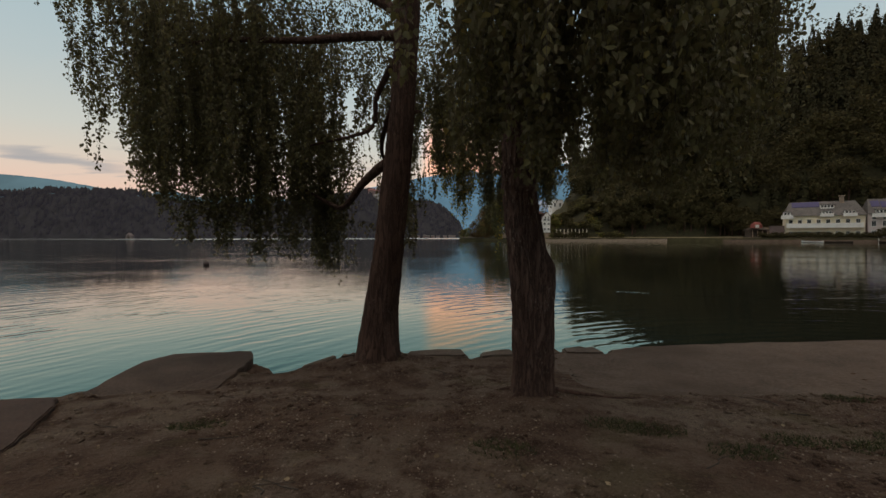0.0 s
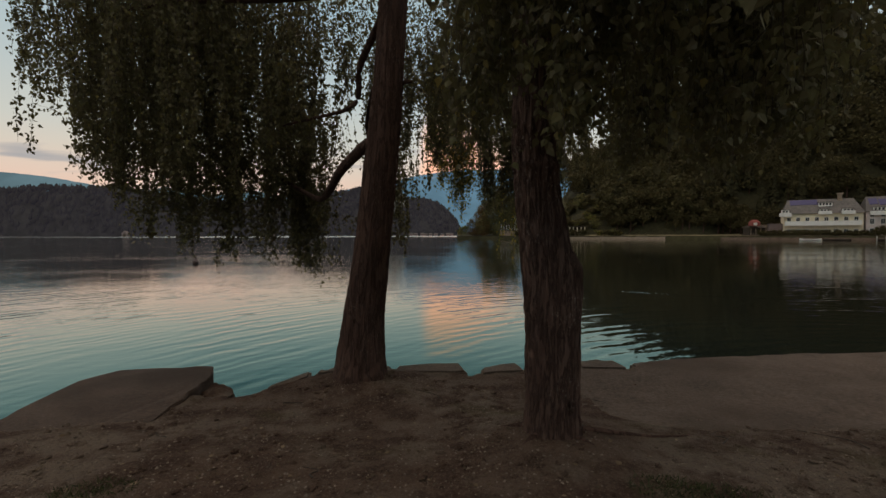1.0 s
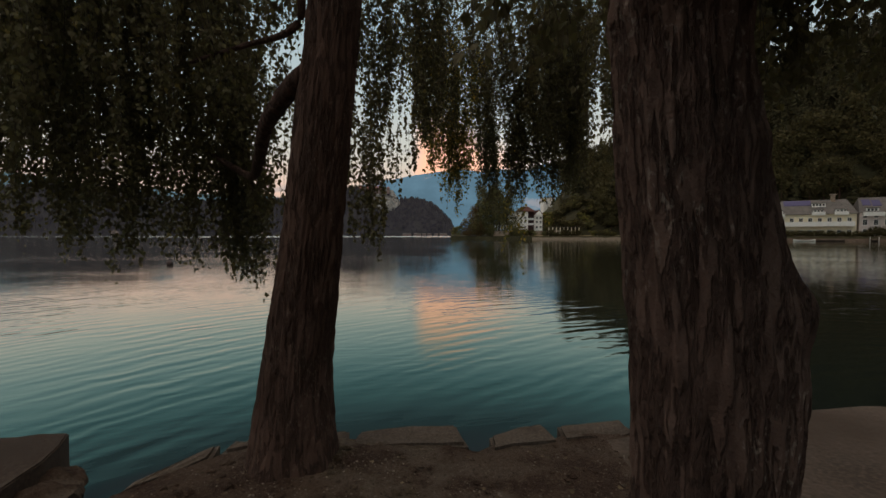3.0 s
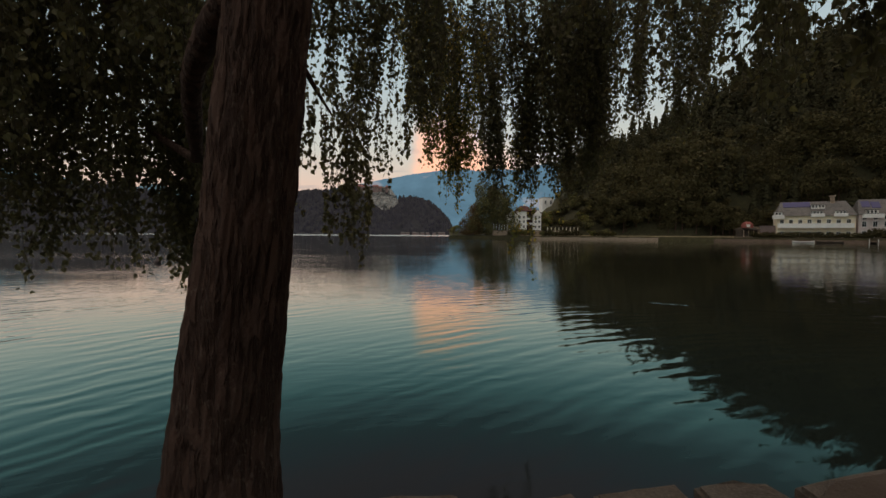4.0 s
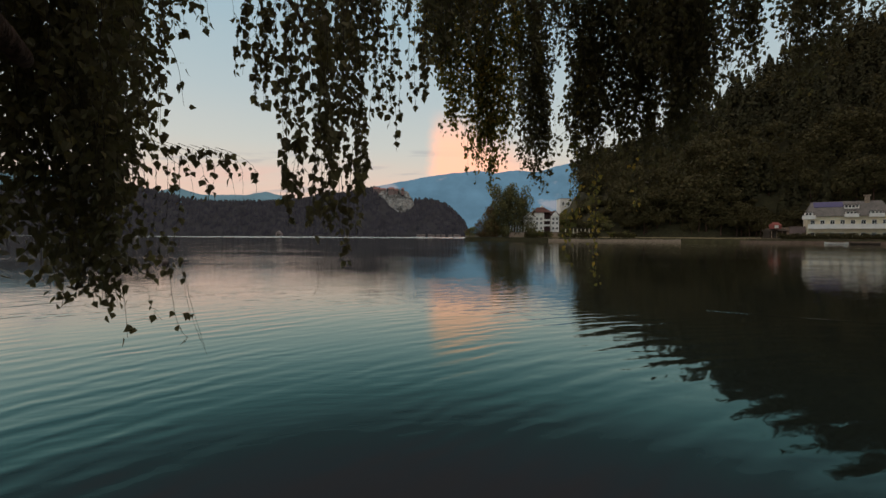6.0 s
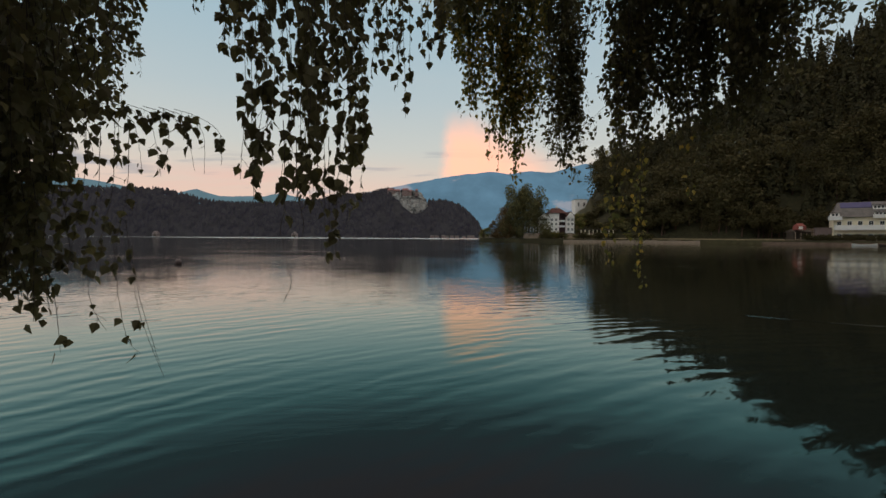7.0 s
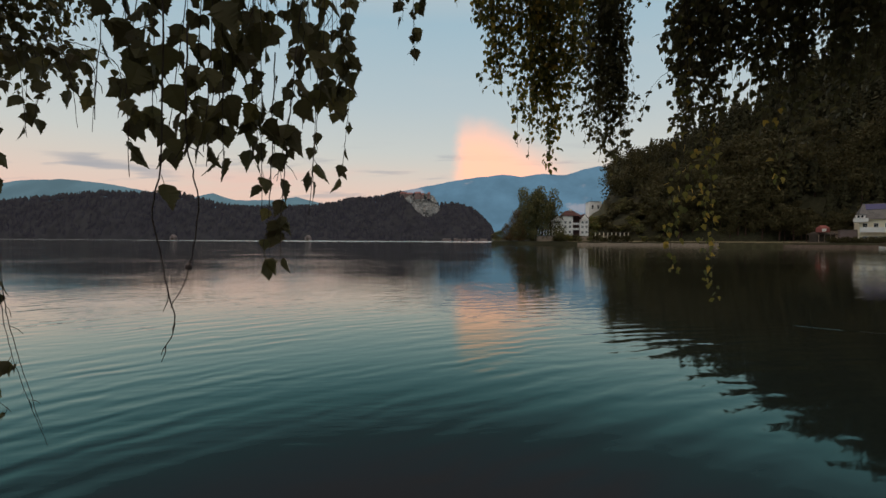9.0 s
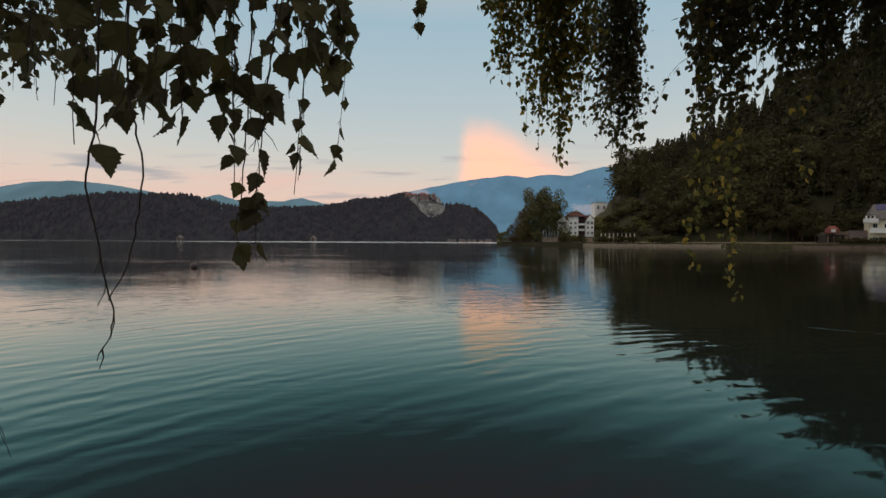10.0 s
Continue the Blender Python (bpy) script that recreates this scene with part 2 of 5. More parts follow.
M["litter"] = leafy("dry_leaf_litter", [(0.0, (0.05, 0.034, 0.022)), (0.6, (0.095, 0.066, 0.040)), (0.93, (0.14, 0.10, 0.062)), (1.0, (0.26, 0.20, 0.13))], 0.0, 0.85)
M["white_wall"] = plain("white_render", (0.85, 0.83, 0.80), 0.85, 0.08)
M["cream_wall"] = plain("cream_render", (0.78, 0.70, 0.53), 0.85, 0.08)
M["pink_wall"] = plain("pale_render", (0.58, 0.50, 0.48), 0.85, 0.10)
M["grey_roof"] = rough_surface("slate_roof", (0.09, 0.085, 0.085), (0.15, 0.14, 0.135), 0.4, 4.0, 0.8, 0.05)
M["red_roof"] = rough_surface("clay_tile_roof", (0.055, 0.022, 0.020), (0.10, 0.038, 0.032), 0.4, 4.0, 0.85, 0.05)
M["maroon_wood"] = plain("maroon_boards", (0.055, 0.022, 0.022), 0.8, 0.2)
M["faded_wall"] = plain("old_castle_wall", (0.20, 0.15, 0.145), 0.9, 0.15, 0.2)
M["faded_roof"] = plain("old_castle_roof", (0.24, 0.105, 0.10), 0.9, 0.15, 0.2)
M["boat_wall"] = plain("old_boathouse_wall", (0.20, 0.17, 0.17), 0.9, 0.15, 0.2)
M["solar"] = plain("solar_panel", (0.03, 0.03, 0.13), 0.5, 0.1)
M["glass_dark"] = plain("window_pane", (0.03, 0.035, 0.04), 0.08, 0.1)
M["dark_wood"] = plain("dark_wood", (0.06, 0.045, 0.035), 0.7, 0.2)
M["red_cloth"] = plain("red_awning", (0.24, 0.07, 0.06), 0.9, 0.1)
M["white_paint"] = plain("white_paint", (0.75, 0.74, 0.72), 0.5, 0.06)
M["shore_wall"] = rough_surface("shore_wall_stone", (0.23, 0.175, 0.135), (0.37, 0.29, 0.225), 0.6, 5, 0.9, 0.05)
M["cliff"] = rough_surface("pale_limestone", (0.06, 0.065, 0.065), (0.30, 0.31, 0.31), 0.05, 0.25, 0.9, 2.0, (1, 1, 0.5))
M["buoy"] = plain("dark_buoy_plastic", (0.05, 0.03, 0.03), 0.5, 0.2)


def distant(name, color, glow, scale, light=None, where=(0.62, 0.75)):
    """Far land seen through kilometres of dusk air: a matt surface with the airlight added as emission."""
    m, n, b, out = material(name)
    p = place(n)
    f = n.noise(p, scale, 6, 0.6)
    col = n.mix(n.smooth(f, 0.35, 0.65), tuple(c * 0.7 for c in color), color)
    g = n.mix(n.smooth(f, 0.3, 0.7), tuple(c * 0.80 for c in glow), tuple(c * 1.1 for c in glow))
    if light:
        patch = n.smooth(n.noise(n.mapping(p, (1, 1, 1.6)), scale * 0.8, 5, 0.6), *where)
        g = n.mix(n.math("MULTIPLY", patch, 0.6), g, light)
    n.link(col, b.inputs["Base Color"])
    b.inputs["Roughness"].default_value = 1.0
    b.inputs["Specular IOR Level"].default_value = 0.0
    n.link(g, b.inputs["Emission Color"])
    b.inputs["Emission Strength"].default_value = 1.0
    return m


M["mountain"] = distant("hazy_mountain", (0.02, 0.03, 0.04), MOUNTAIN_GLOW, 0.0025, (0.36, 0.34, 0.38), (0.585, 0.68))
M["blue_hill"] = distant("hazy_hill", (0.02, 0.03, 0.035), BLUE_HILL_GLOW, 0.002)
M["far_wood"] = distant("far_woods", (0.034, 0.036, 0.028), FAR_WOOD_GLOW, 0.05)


def water_material():
    """Clear alpine water: a dark body under a mirror that grows toward grazing view and is teal where it is steep."""
    m, n, b, out = material("lake_water")
    p = place(n)
    bend = n.add("ShaderNodeVectorMath", operation="ADD")
    n.link(p, bend.inputs[0])
    drift = n.add("ShaderNodeCombineXYZ")
    n.link(n.math("MULTIPLY", n.noise(p, 0.16, 2), 2.4), drift.inputs[1])
    n.link(drift.outputs[0], bend.inputs[1])
    q = bend.outputs[0]
    patch = n.smooth(n.noise(n.mapping(p, (0.05, 0.10, 1)), 1.0, 3, 0.5), 0.35, 0.65)
    h = n.math("MULTIPLY", n.waves(q, 0.22, 1.15, 12), SWELL)
    h = n.math("ADD", h, n.math("MULTIPLY", n.waves(q, 0.42, 2.3, 38), WAVE))
    s = n.add("ShaderNodeSeparateXYZ")
    n.link(p, s.inputs[0])
    still = n.math("SUBTRACT", 1.0, n.math("MULTIPLY", n.smooth(s.outputs[1], 11.0, 26.0), 0.72))
    h = n.math("MULTIPLY", h, still)
    # long even wave trains that come in to the bank at a slant and fade out over the lake
    calm = n.math("SUBTRACT", 1.0, n.smooth(s.outputs[1], 10.0, 24.0))
    far_x, far_y = n.math("SUBTRACT", s.outputs[0], 8.0), n.math("SUBTRACT", s.outputs[1], 1.0)
    spread = n.math("SQRT", n.math("ADD", n.math("MULTIPLY", far_x, far_x), n.math("MULTIPLY", far_y, far_y)))
    for length, slope, shift in TRAINS:
        warp = n.math("MULTIPLY", n.noise(n.mapping(p, (0.45 / length, 0.45 / length, 1), (0, 0, -40)), 1.0, 2, 0.5), 9.0)
        phase = n.math("ADD", n.math("ADD", n.math("MULTIPLY", spread, 2 * math.pi / length), warp), shift)
        swell = n.smooth(n.noise(n.mapping(p, (0.25, 0.40, 1)), 1.0 / length ** 0.5, 2, 0.5), 0.34, 0.66)
        train = n.math("MULTIPLY", n.math("SINE", phase), n.math("MULTIPLY", swell, slope * length / (2 * math.pi)))
        h = n.math("ADD", h, n.math("MULTIPLY", train, calm))
    fine = n.math("MULTIPLY", n.waves(q, 1.0, 6.4, 16), RIPPLE)
    h = n.math("ADD", h, n.math("MULTIPLY", fine, n.math("ADD", 0.4, patch)))
    # short choppy ripples, stronger out on the lake where the breeze reaches
    breeze = n.math("ADD", 1.0, n.math("MULTIPLY", n.smooth(s.outputs[1], 12.0, 34.0), 0.7))
    chop = n.math("MULTIPLY", n.waves(q, 2.6, 9.5, 26), CHOP)
    h = n.math("ADD", h, n.math("MULTIPLY", n.math("MULTIPLY", chop, breeze), n.math("ADD", 0.5, patch)))
    depth = n.noise(n.mapping(p, (0.15, 0.3, 1)), 1.0, 2)
    n.link(n.mix(depth, WATER_DEEP, WATER_PALE), b.inputs["Base Color"])
    b.inputs["Roughness"].default_value = 0.9
    b.inputs["Specular IOR Level"].default_value = 0.0
    # a wind-ruffled streak lies along the far shore
    edge = n.math("ADD", s.outputs[1], n.math("MULTIPLY", n.noise(n.mapping(p, (0.004, 0.012, 1)), 1.0, 3), 160.0))
    ruffled = n.math("MULTIPLY", n.smooth(edge, 400, 470), n.math("ADD", 0.35, n.math("MULTIPLY", n.smooth(s.outputs[0], -420, -250), 0.65)))
    k = n.add("ShaderNodeBump")
    k.inputs["Strength"].default_value, k.inputs["Distance"].default_value = 1.0, 1.0
    n.link(h, k.inputs["Height"])
    fres = n.add("ShaderNodeFresnel")
    fres.inputs["IOR"].default_value = 1.333
    n.link(k.outputs[0], fres.inputs["Normal"])
    gloss = n.add("ShaderNodeBsdfGlossy")
    n.link(n.math("ADD", SHEEN, n.math("MULTIPLY", ruffled, 0.18)), gloss.inputs["Roughness"])
    n.link(k.outputs[0], gloss.inputs["Normal"])
    n.link(n.ramp(fres.outputs[0], MIRROR_TINT), gloss.inputs["Color"])
    share = n.ramp(fres.outputs[0], [(f, (a, a, a)) for f, a in MIRROR_SHARE])
    mixed = n.add("ShaderNodeMixShader")
    n.link(share, mixed.inputs[0])
    n.link(b.outputs[0], mixed.inputs[1])
    n.link(gloss.outputs[0], mixed.inputs[2])
    n.link(mixed.outputs[0], out.inputs["Surface"])
    return m


M["water"] = water_material()


# ---------------------------------------------------------------- building helpers
def fast_mesh(name, verts, faces, mat, smooth=False):
    """A mesh from an array of corners and one or more arrays of faces (n, k)."""
    verts = np.asarray(verts, dtype=np.float32).reshape(-1, 3)
    groups = [np.asarray(f, dtype=np.int32) for f in (faces if isinstance(faces, list) else [faces]) if len(f)]
    me = bpy.data.meshes.new(name)
    loops = np.concatenate([g.ravel() for g in groups])
    sizes = np.concatenate([np.full(len(g), g.shape[1], dtype=np.int32) for g in groups])
    starts = np.concatenate([[0], np.cumsum(sizes)[:-1]]).astype(np.int32)
    me.vertices.add(len(verts))
    me.vertices.foreach_set("co", verts.ravel())
    me.loops.add(len(loops))
    me.loops.foreach_set("vertex_index", loops)
    me.polygons.add(len(sizes))
    me.polygons.foreach_set("loop_start", starts)
    me.polygons.foreach_set("loop_total", sizes)
    me.polygons.foreach_set("use_smooth", np.full(len(sizes), smooth))
    me.materials.append(mat)
    me.update(calc_edges=True)
    me.validate()
    return me


def child(name, mesh, parent, label="", at=None):
    ob = new(name, mesh)
    ob.parent = parent
    if at is not None:
        ob.matrix_basis = at
    if label:
        ob["label"] = label
    return ob


def part(name, bm, mat, parent, label="", at=None):
    me = bpy.data.meshes.new(name)
    bm.to_mesh(me)
    bm.free()
    me.materials.append(mat)
    return child(name, me, parent, label, at)


def base(name, x, y, z, turn, label, category, group="", kind=""):
    ob = new(name)
    ob.empty_display_size = 0.2
    ob.matrix_basis = pose(x, y, z, 0, 0, turn)
    return tagged(ob, label, category, group, kind)


def box(bm, x0, x1, y0, y1, z0, z1):
    vs = [bm.verts.new((x, y, z)) for z in (z0, z1) for y in (y0, y1) for x in (x0, x1)]
    for f in ((0, 2, 3, 1), (4, 5, 7, 6), (0, 1, 5, 4), (2, 6, 7, 3), (0, 4, 6, 2), (1, 3, 7, 5)):
        bm.faces.new([vs[i] for i in f])


def boxes(*sizes, bevel=0.0):
    bm = bmesh.new()
    for s in sizes:
        box(bm, *s)
    if bevel:
        bmesh.ops.bevel(bm, geom=bm.edges[:], offset=bevel, segments=1, affect="EDGES")
    return bm


def gable(bm, x0, x1, y0, y1, z0, z1, along="x", hip=0.0, eave=0.12):
    """A pitched roof with some thickness; hip: how far the ridge ends stand in."""
    if along == "x":
        ym = (y0 + y1) / 2
        low = [(x0, y0), (x1, y0), (x1, y1), (x0, y1)]
        top = [(x0 + hip, ym), (x1 - hip, ym)]
    else:
        xm = (x0 + x1) / 2
        low = [(x1, y0), (x1, y1), (x0, y1), (x0, y0)]
        top = [(xm, y0 + hip), (xm, y1 - hip)]
    a = [bm.verts.new((x, y, z0)) for x, y in low]
    b = [bm.verts.new((x, y, z0 + eave)) for x, y in low]
    t = [bm.verts.new((x, y, z1)) for x, y in top]
    bm.faces.new(a[::-1])
    for i in range(4):
        bm.faces.new((a[i], a[(i + 1) % 4], b[(i + 1) % 4], b[i]))
    bm.faces.new((b[0], b[1], t[1], t[0]))
    bm.faces.new((b[2], b[3], t[0], t[1]))
    bm.faces.new((b[1], b[2], t[1]))
    bm.faces.new((b[3], b[0], t[0]))


def tube(points, radii, sides=8, wobble=0.0, seed=0):
    """Corners and faces of a bent, tapering stem through the points."""
    pts = np.asarray(points, dtype=float)
    d = np.gradient(pts, axis=0)
    d /= np.linalg.norm(d, axis=1)[:, None] + 1e-9
    ref = np.where(np.abs(d[:, 2:3]) > 0.9, [[1.0, 0, 0]], [[0, 0, 1.0]])
    a = np.cross(d, ref)
    a /= np.linalg.norm(a, axis=1)[:, None]
    b = np.cross(d, a)
    ang = np.linspace(0, 2 * np.pi, sides, endpoint=False)
    rr = np.asarray(radii)[:, None] * np.ones(sides)
    if wobble:
        rr = rr * (1 + wobble * np.random.RandomState(seed).uniform(-1, 1, rr.shape))
    v = pts[:, None] + a[:, None] * (np.cos(ang) * rr)[..., None] + b[:, None] * (np.sin(ang) * rr)[..., None]
    n = len(pts)
    i, j = np.meshgrid(np.arange(n - 1), np.arange(sides), indexing="ij")
    k = (j + 1) % sides
    f = np.stack([i * sides + j, i * sides + k, (i + 1) * sides + k, (i + 1) * sides + j], -1).reshape(-1, 4)
    return v.reshape(-1, 3), f


def joined(pieces):
    vs, fs, o = [], [], 0
    for v, f in pieces:
        vs.append(v)
        fs.append(np.asarray(f) + o)
        o += len(v)
    return np.concatenate(vs), np.concatenate(fs)


def bent(points, n):
    """A smooth line of n places through a few points (Catmull-Rom)."""
    p = np.asarray(points, dtype=float)
    p = np.vstack([2 * p[0] - p[1], p, 2 * p[-1] - p[-2]])
    s = np.linspace(0, len(p) - 3 - 1e-6, n)
    i = s.astype(int)
    t = (s - i)[:, None]
    a, b, c, d = p[i], p[i + 1], p[i + 2], p[i + 3]
    return 0.5 * (2 * b + (c - a) * t + (2 * a - 5 * b + 4 * c - d) * t ** 2 + (3 * b - a - 3 * c + d) * t ** 3)


def fbm(x, y, z=0.0, octaves=4):
    s, a = 0.0, 0.5
    for _ in range(octaves):
        s += a * noise.noise((x, y, z))
        x, y, z, a = x * 2.03, y * 2.03, z * 2.03, a * 0.5
    return s


def grid_faces(nu, nv):
    i, j = np.meshgrid(np.arange(nu - 1), np.arange(nv - 1), indexing="ij")
    k = i * nv + j
    return np.stack([k, k + nv, k + nv + 1, k + 1], -1).reshape(-1, 4)


# ---------------------------------------------------------------- ground, water, shore
WATER_Z = -0.45
SHORE = [(-400, 5.5), (-30, 4.9), (-8, 4.6), (-3.9, 4.62), (-3.45, 4.72), (-3.3, 5.6), (-2.25, 5.75), (-2.0, 5.66), (-1.62, 5.58), (-1.45, 5.80),
         (-1.38, 6.08), (-0.9, 6.32), (-0.3, 6.42), (0.48, 6.5), (0.62, 6.28), (0.75, 6.42), (1.8, 6.62), (2.4, 6.58), (2.6, 6.7), (3.5, 6.9),
         (7, 7.25), (30, 9), (400, 40)]


def shore_y(x):
    return np.interp(x, [p[0] for p in SHORE], [p[1] for p in SHORE])


BANK_Y = [-60, 1, 2, 3.2, 3.9, 4.4, 5.1, 5.8, 6.5]
BANK_Z = [0.8, 0.42, 0.36, 0.24, 0.14, 0.08, -0.02, -0.045, -0.06]


def land_z(x, y):
    z = float(np.interp(y, BANK_Y, BANK_Z)) + 0.03 * fbm(x * 0.7, y * 0.7) + 0.020 * fbm(x * 4, y * 4, 3.0) + 0.012 * fbm(x * 13, y * 13, 6.0, 2)
    z += 0.11 * math.exp(-((x - 1.04) ** 2 + (y - 4.42) ** 2) / 0.4) + 0.07 * math.exp(-((x + 0.45) ** 2 + (y - 6.05) ** 2) / 0.3)
    z -= 0.03 * max(0, min(1, (-x - 1.6) / 1.0))
    return z


def ground():
    def spread(lo, a, b, hi, step):
        mid = np.arange(a, b, step)
        out = np.geomspace(1, 1 + hi - b, 26)[1:] - 1 + b
        inn = a - (np.geomspace(1, 1 + a - lo, 22)[1:] - 1)
        return np.concatenate([inn[::-1], mid, out])

    xs, ys = spread(-1500, -5.5, 7.5, 1500, 0.055), spread(-300, 0.6, 7.6, 3500, 0.05)
    vs = []
    for x in xs:
        edge = float(shore_y(x)) + 0.03 * fbm(x * 3, 7.7)
        for y in ys:
            over = y - edge
            z = land_z(x, y)
            if over > 0:
                z = z - 0.75 * min(1, over / 0.10) - 0.35 * min(1, over / 1.5) - 0.12 * min(over, 40)
            vs.append((x, y, z))
    me = fast_mesh("ground", vs, grid_faces(len(xs), len(ys)), M["soil"], True)
    tagged(new("ground", me), "trodden brown soil bank with gravel and leaf litter", "ground", kind="structure")


def water():
    xs = np.concatenate([np.linspace(-3500, -60, 12), np.linspace(-50, 50, 21), np.linspace(60, 3500, 12)])
    ys = np.concatenate([np.linspace(-60, 0, 4), np.linspace(3, 60, 20), np.linspace(70, 4200, 14)])
    vs = [(x, y, WATER_Z) for x in xs for y in ys]
    me = fast_mesh("water", vs, grid_faces(len(xs), len(ys)), M["water"], True)
    tagged(new("water", me), "teal lake water with long gentle ripples", "lake", kind="structure")


def rough_block(outline, top, depth, seed, tilt=(0, 0), bevel=0.025):
    """A weathered block: its outline from above, its top height and its thickness."""
    rng = np.random.RandomState(seed)
    bm = bmesh.new()
    cx, cy = np.mean([p[0] for p in outline]), np.mean([p[1] for p in outline])
    pts = []
    for a, b in zip(outline, outline[1:] + outline[:1]):
        k = max(2, int(math.dist(a, b) / 0.16))
        for i in range(k):
            t = i / k
            j = rng.normal(0, 0.011, 2) if i else (0, 0)
            pts.append((a[0] * (1 - t) + b[0] * t + j[0], a[1] * (1 - t) + b[1] * t + j[1]))
    up = [bm.verts.new((x, y, top + tilt[0] * (x - cx) + tilt[1] * (y - cy) + rng.normal(0, 0.004))) for x, y in pts]
    dn = [bm.verts.new((x, y, top - depth)) for x, y in pts]
    bm.faces.new(up)
    bm.faces.new(dn[::-1])
    n = len(pts)
    for i in range(n):
        bm.faces.new((up[i], dn[i], dn[(i + 1) % n], up[(i + 1) % n]))
    bmesh.ops.recalc_face_normals(bm, faces=bm.faces[:])
    rim = [e for e in bm.edges if all(v in up for v in e.verts)]
    bmesh.ops.bevel(bm, geom=rim, offset=bevel, segments=2, affect="EDGES")
    return bm


def block_thing(name, outline, top, depth, seed, mat, label, category, group="", tilt=(0, 0), bevel=0.025):
    me = bpy.data.meshes.new(name)
    bm = rough_block(outline, top, depth, seed, tilt, bevel)
    bm.to_mesh(me)
    bm.free()
    me.materials.append(mat)
    return tagged(new(name, me), label, category, group)


def shore_stones():
    block_thing("concrete_slab", [(-3.30, 4.86), (-3.50, 5.95), (-3.36, 6.34), (-2.39, 6.50), (-2.20, 6.10), (-2.02, 4.98), (-2.75, 4.50)], -0.022, 0.40, 3,
                M["concrete"], "cracked grey concrete slab jutting over the water", "slab", tilt=(0.0, -0.012), bevel=0.010)
    block_thing("concrete_slab", [(-6.4, 4.1), (-6.4, 4.75), (-3.95, 4.74), (-3.32, 4.84), (-3.36, 4.42), (-3.9, 4.3)], -0.03, 0.36, 4,
                M["concrete"], "low weathered concrete edge slab at the waterline", "slab")
    block_thing("concrete_slab", [(-3.25, 4.55), (-2.85, 4.02), (-2.28, 3.15), (-2.55, 2.55), (-4.6, 2.55), (-5.2, 3.9), (-4.7, 4.40)], 0.185, 0.30, 5,
                M["ramp"], "sloping reddish concrete ramp beside the soil", "slab", tilt=(0.0, -0.130), bevel=0.010)
    runs = [(-1.50, -1.16, 0.20), (-1.12, -0.86, 0.16), (-0.83, -0.30, 0.26), (-0.27, 0.56, 0.30), (0.70, 1.22, 0.28), (1.25, 1.83, 0.26), (1.86, 2.40, 0.30),
            (2.54, 3.45, 0.30), (3.48, 4.3, 0.3), (4.34, 5.2, 0.3), (5.24, 6.2, 0.3), (6.24, 7.4, 0.3), (7.45, 8.6, 0.3), (8.65, 10.0, 0.3)]
    for i, (a, b, d) in enumerate(runs):
        ya, yb = float(shore_y(a)) + 0.16, float(shore_y(b)) + 0.16
        if i == 3:
            yb += 0.10
        cut = 0.05 if i in (3, 4, 6) else 0.0
        out = [(a, ya - d), (a + 0.02, ya - cut), ((a + b) / 2, (ya + yb) / 2 + 0.015), (b - 0.03 - cut, yb), (b, yb - d)]
        block_thing("kerb_stone", out, -0.035 + 0.012 * math.sin(i * 2.3) - (0.040 if i >= 7 else 0.0), 0.42, 20 + i, M["kerb_stone"],
                    "worn stone kerb block with a broken corner" if cut else "worn stone kerb block along the water", "kerb", "kerb stones along the shore", (0, 0.01))


PATH_X = [1.45, 1.7, 2.1, 2.5, 3.2, 4.2, 8, 16]
PATH_Y = [5.45, 5.05, 4.85, 4.75, 4.75, 4.7, 4.5, 4.2]


def pavement():
    """Packed, levelled shore path beyond the tree, a thin layer on the soil."""
    xs = np.arange(1.5, 16.0, 0.10)
    rows = 26
    vs = []
    for x in xs:
        back = np.interp(x, PATH_X, PATH_Y) + 0.07 * fbm(x * 1.7, 2.0)
        front = float(shore_y(x)) - 0.13 + 0.19 * min(1.0, max(0.0, (x - 2.45) / 0.3))
        for j in range(rows):
            y = back + (front - back) * j / (rows - 1)
            lift = 0.020 * min(1, j / 1.5) * min(1, (x - 1.5) / 0.3)
            vs.append((x, y, land_z(x, y) * 0.85 - 0.012 + lift))
    me = fast_mesh("pavement", vs, grid_faces(len(xs), rows), M["pavement"], True)
    tagged(new("pavement", me), "worn grey-brown concrete path along the shore", "path", kind="structure")


# ---------------------------------------------------------------- birches
LEAF = np.array([(0, 0, 0), (0.26, 0.40, 0.05), (0.60, 0.25, 0.03), (1.0, 0, -0.04), (0.60, -0.25, 0.03), (0.26, -0.40, 0.05)])
LEAF_FACES = np.array([(0, 1, 2, 3), (0, 3, 4, 5)])


def unit(a):
    return a / (np.linalg.norm(a, axis=-1, keepdims=True) + 1e-9)


def leaf_batch(rng, at, size, droop=1.0):
    """One folded leaf at every place, hanging with a random slant."""
    n = len(at)
    d = unit(rng.normal(0, 0.55, (n, 3)) + np.array([0, 0, -droop]))
    s = unit(np.cross(d, rng.normal(0, 1, (n, 3))))
    k = np.cross(d, s)
    ln = size * rng.uniform(0.7, 1.25, n)
    v = at[:, None] + (LEAF[None, :, :1] * d[:, None] + LEAF[None, :, 1:2] * s[:, None] * 0.95 + LEAF[None, :, 2:] * k[:, None]) * ln[:, None, None]
    f = (np.arange(n) * 6)[:, None, None] + LEAF_FACES[None]
    return v.reshape(-1, 3), f.reshape(-1, 4)


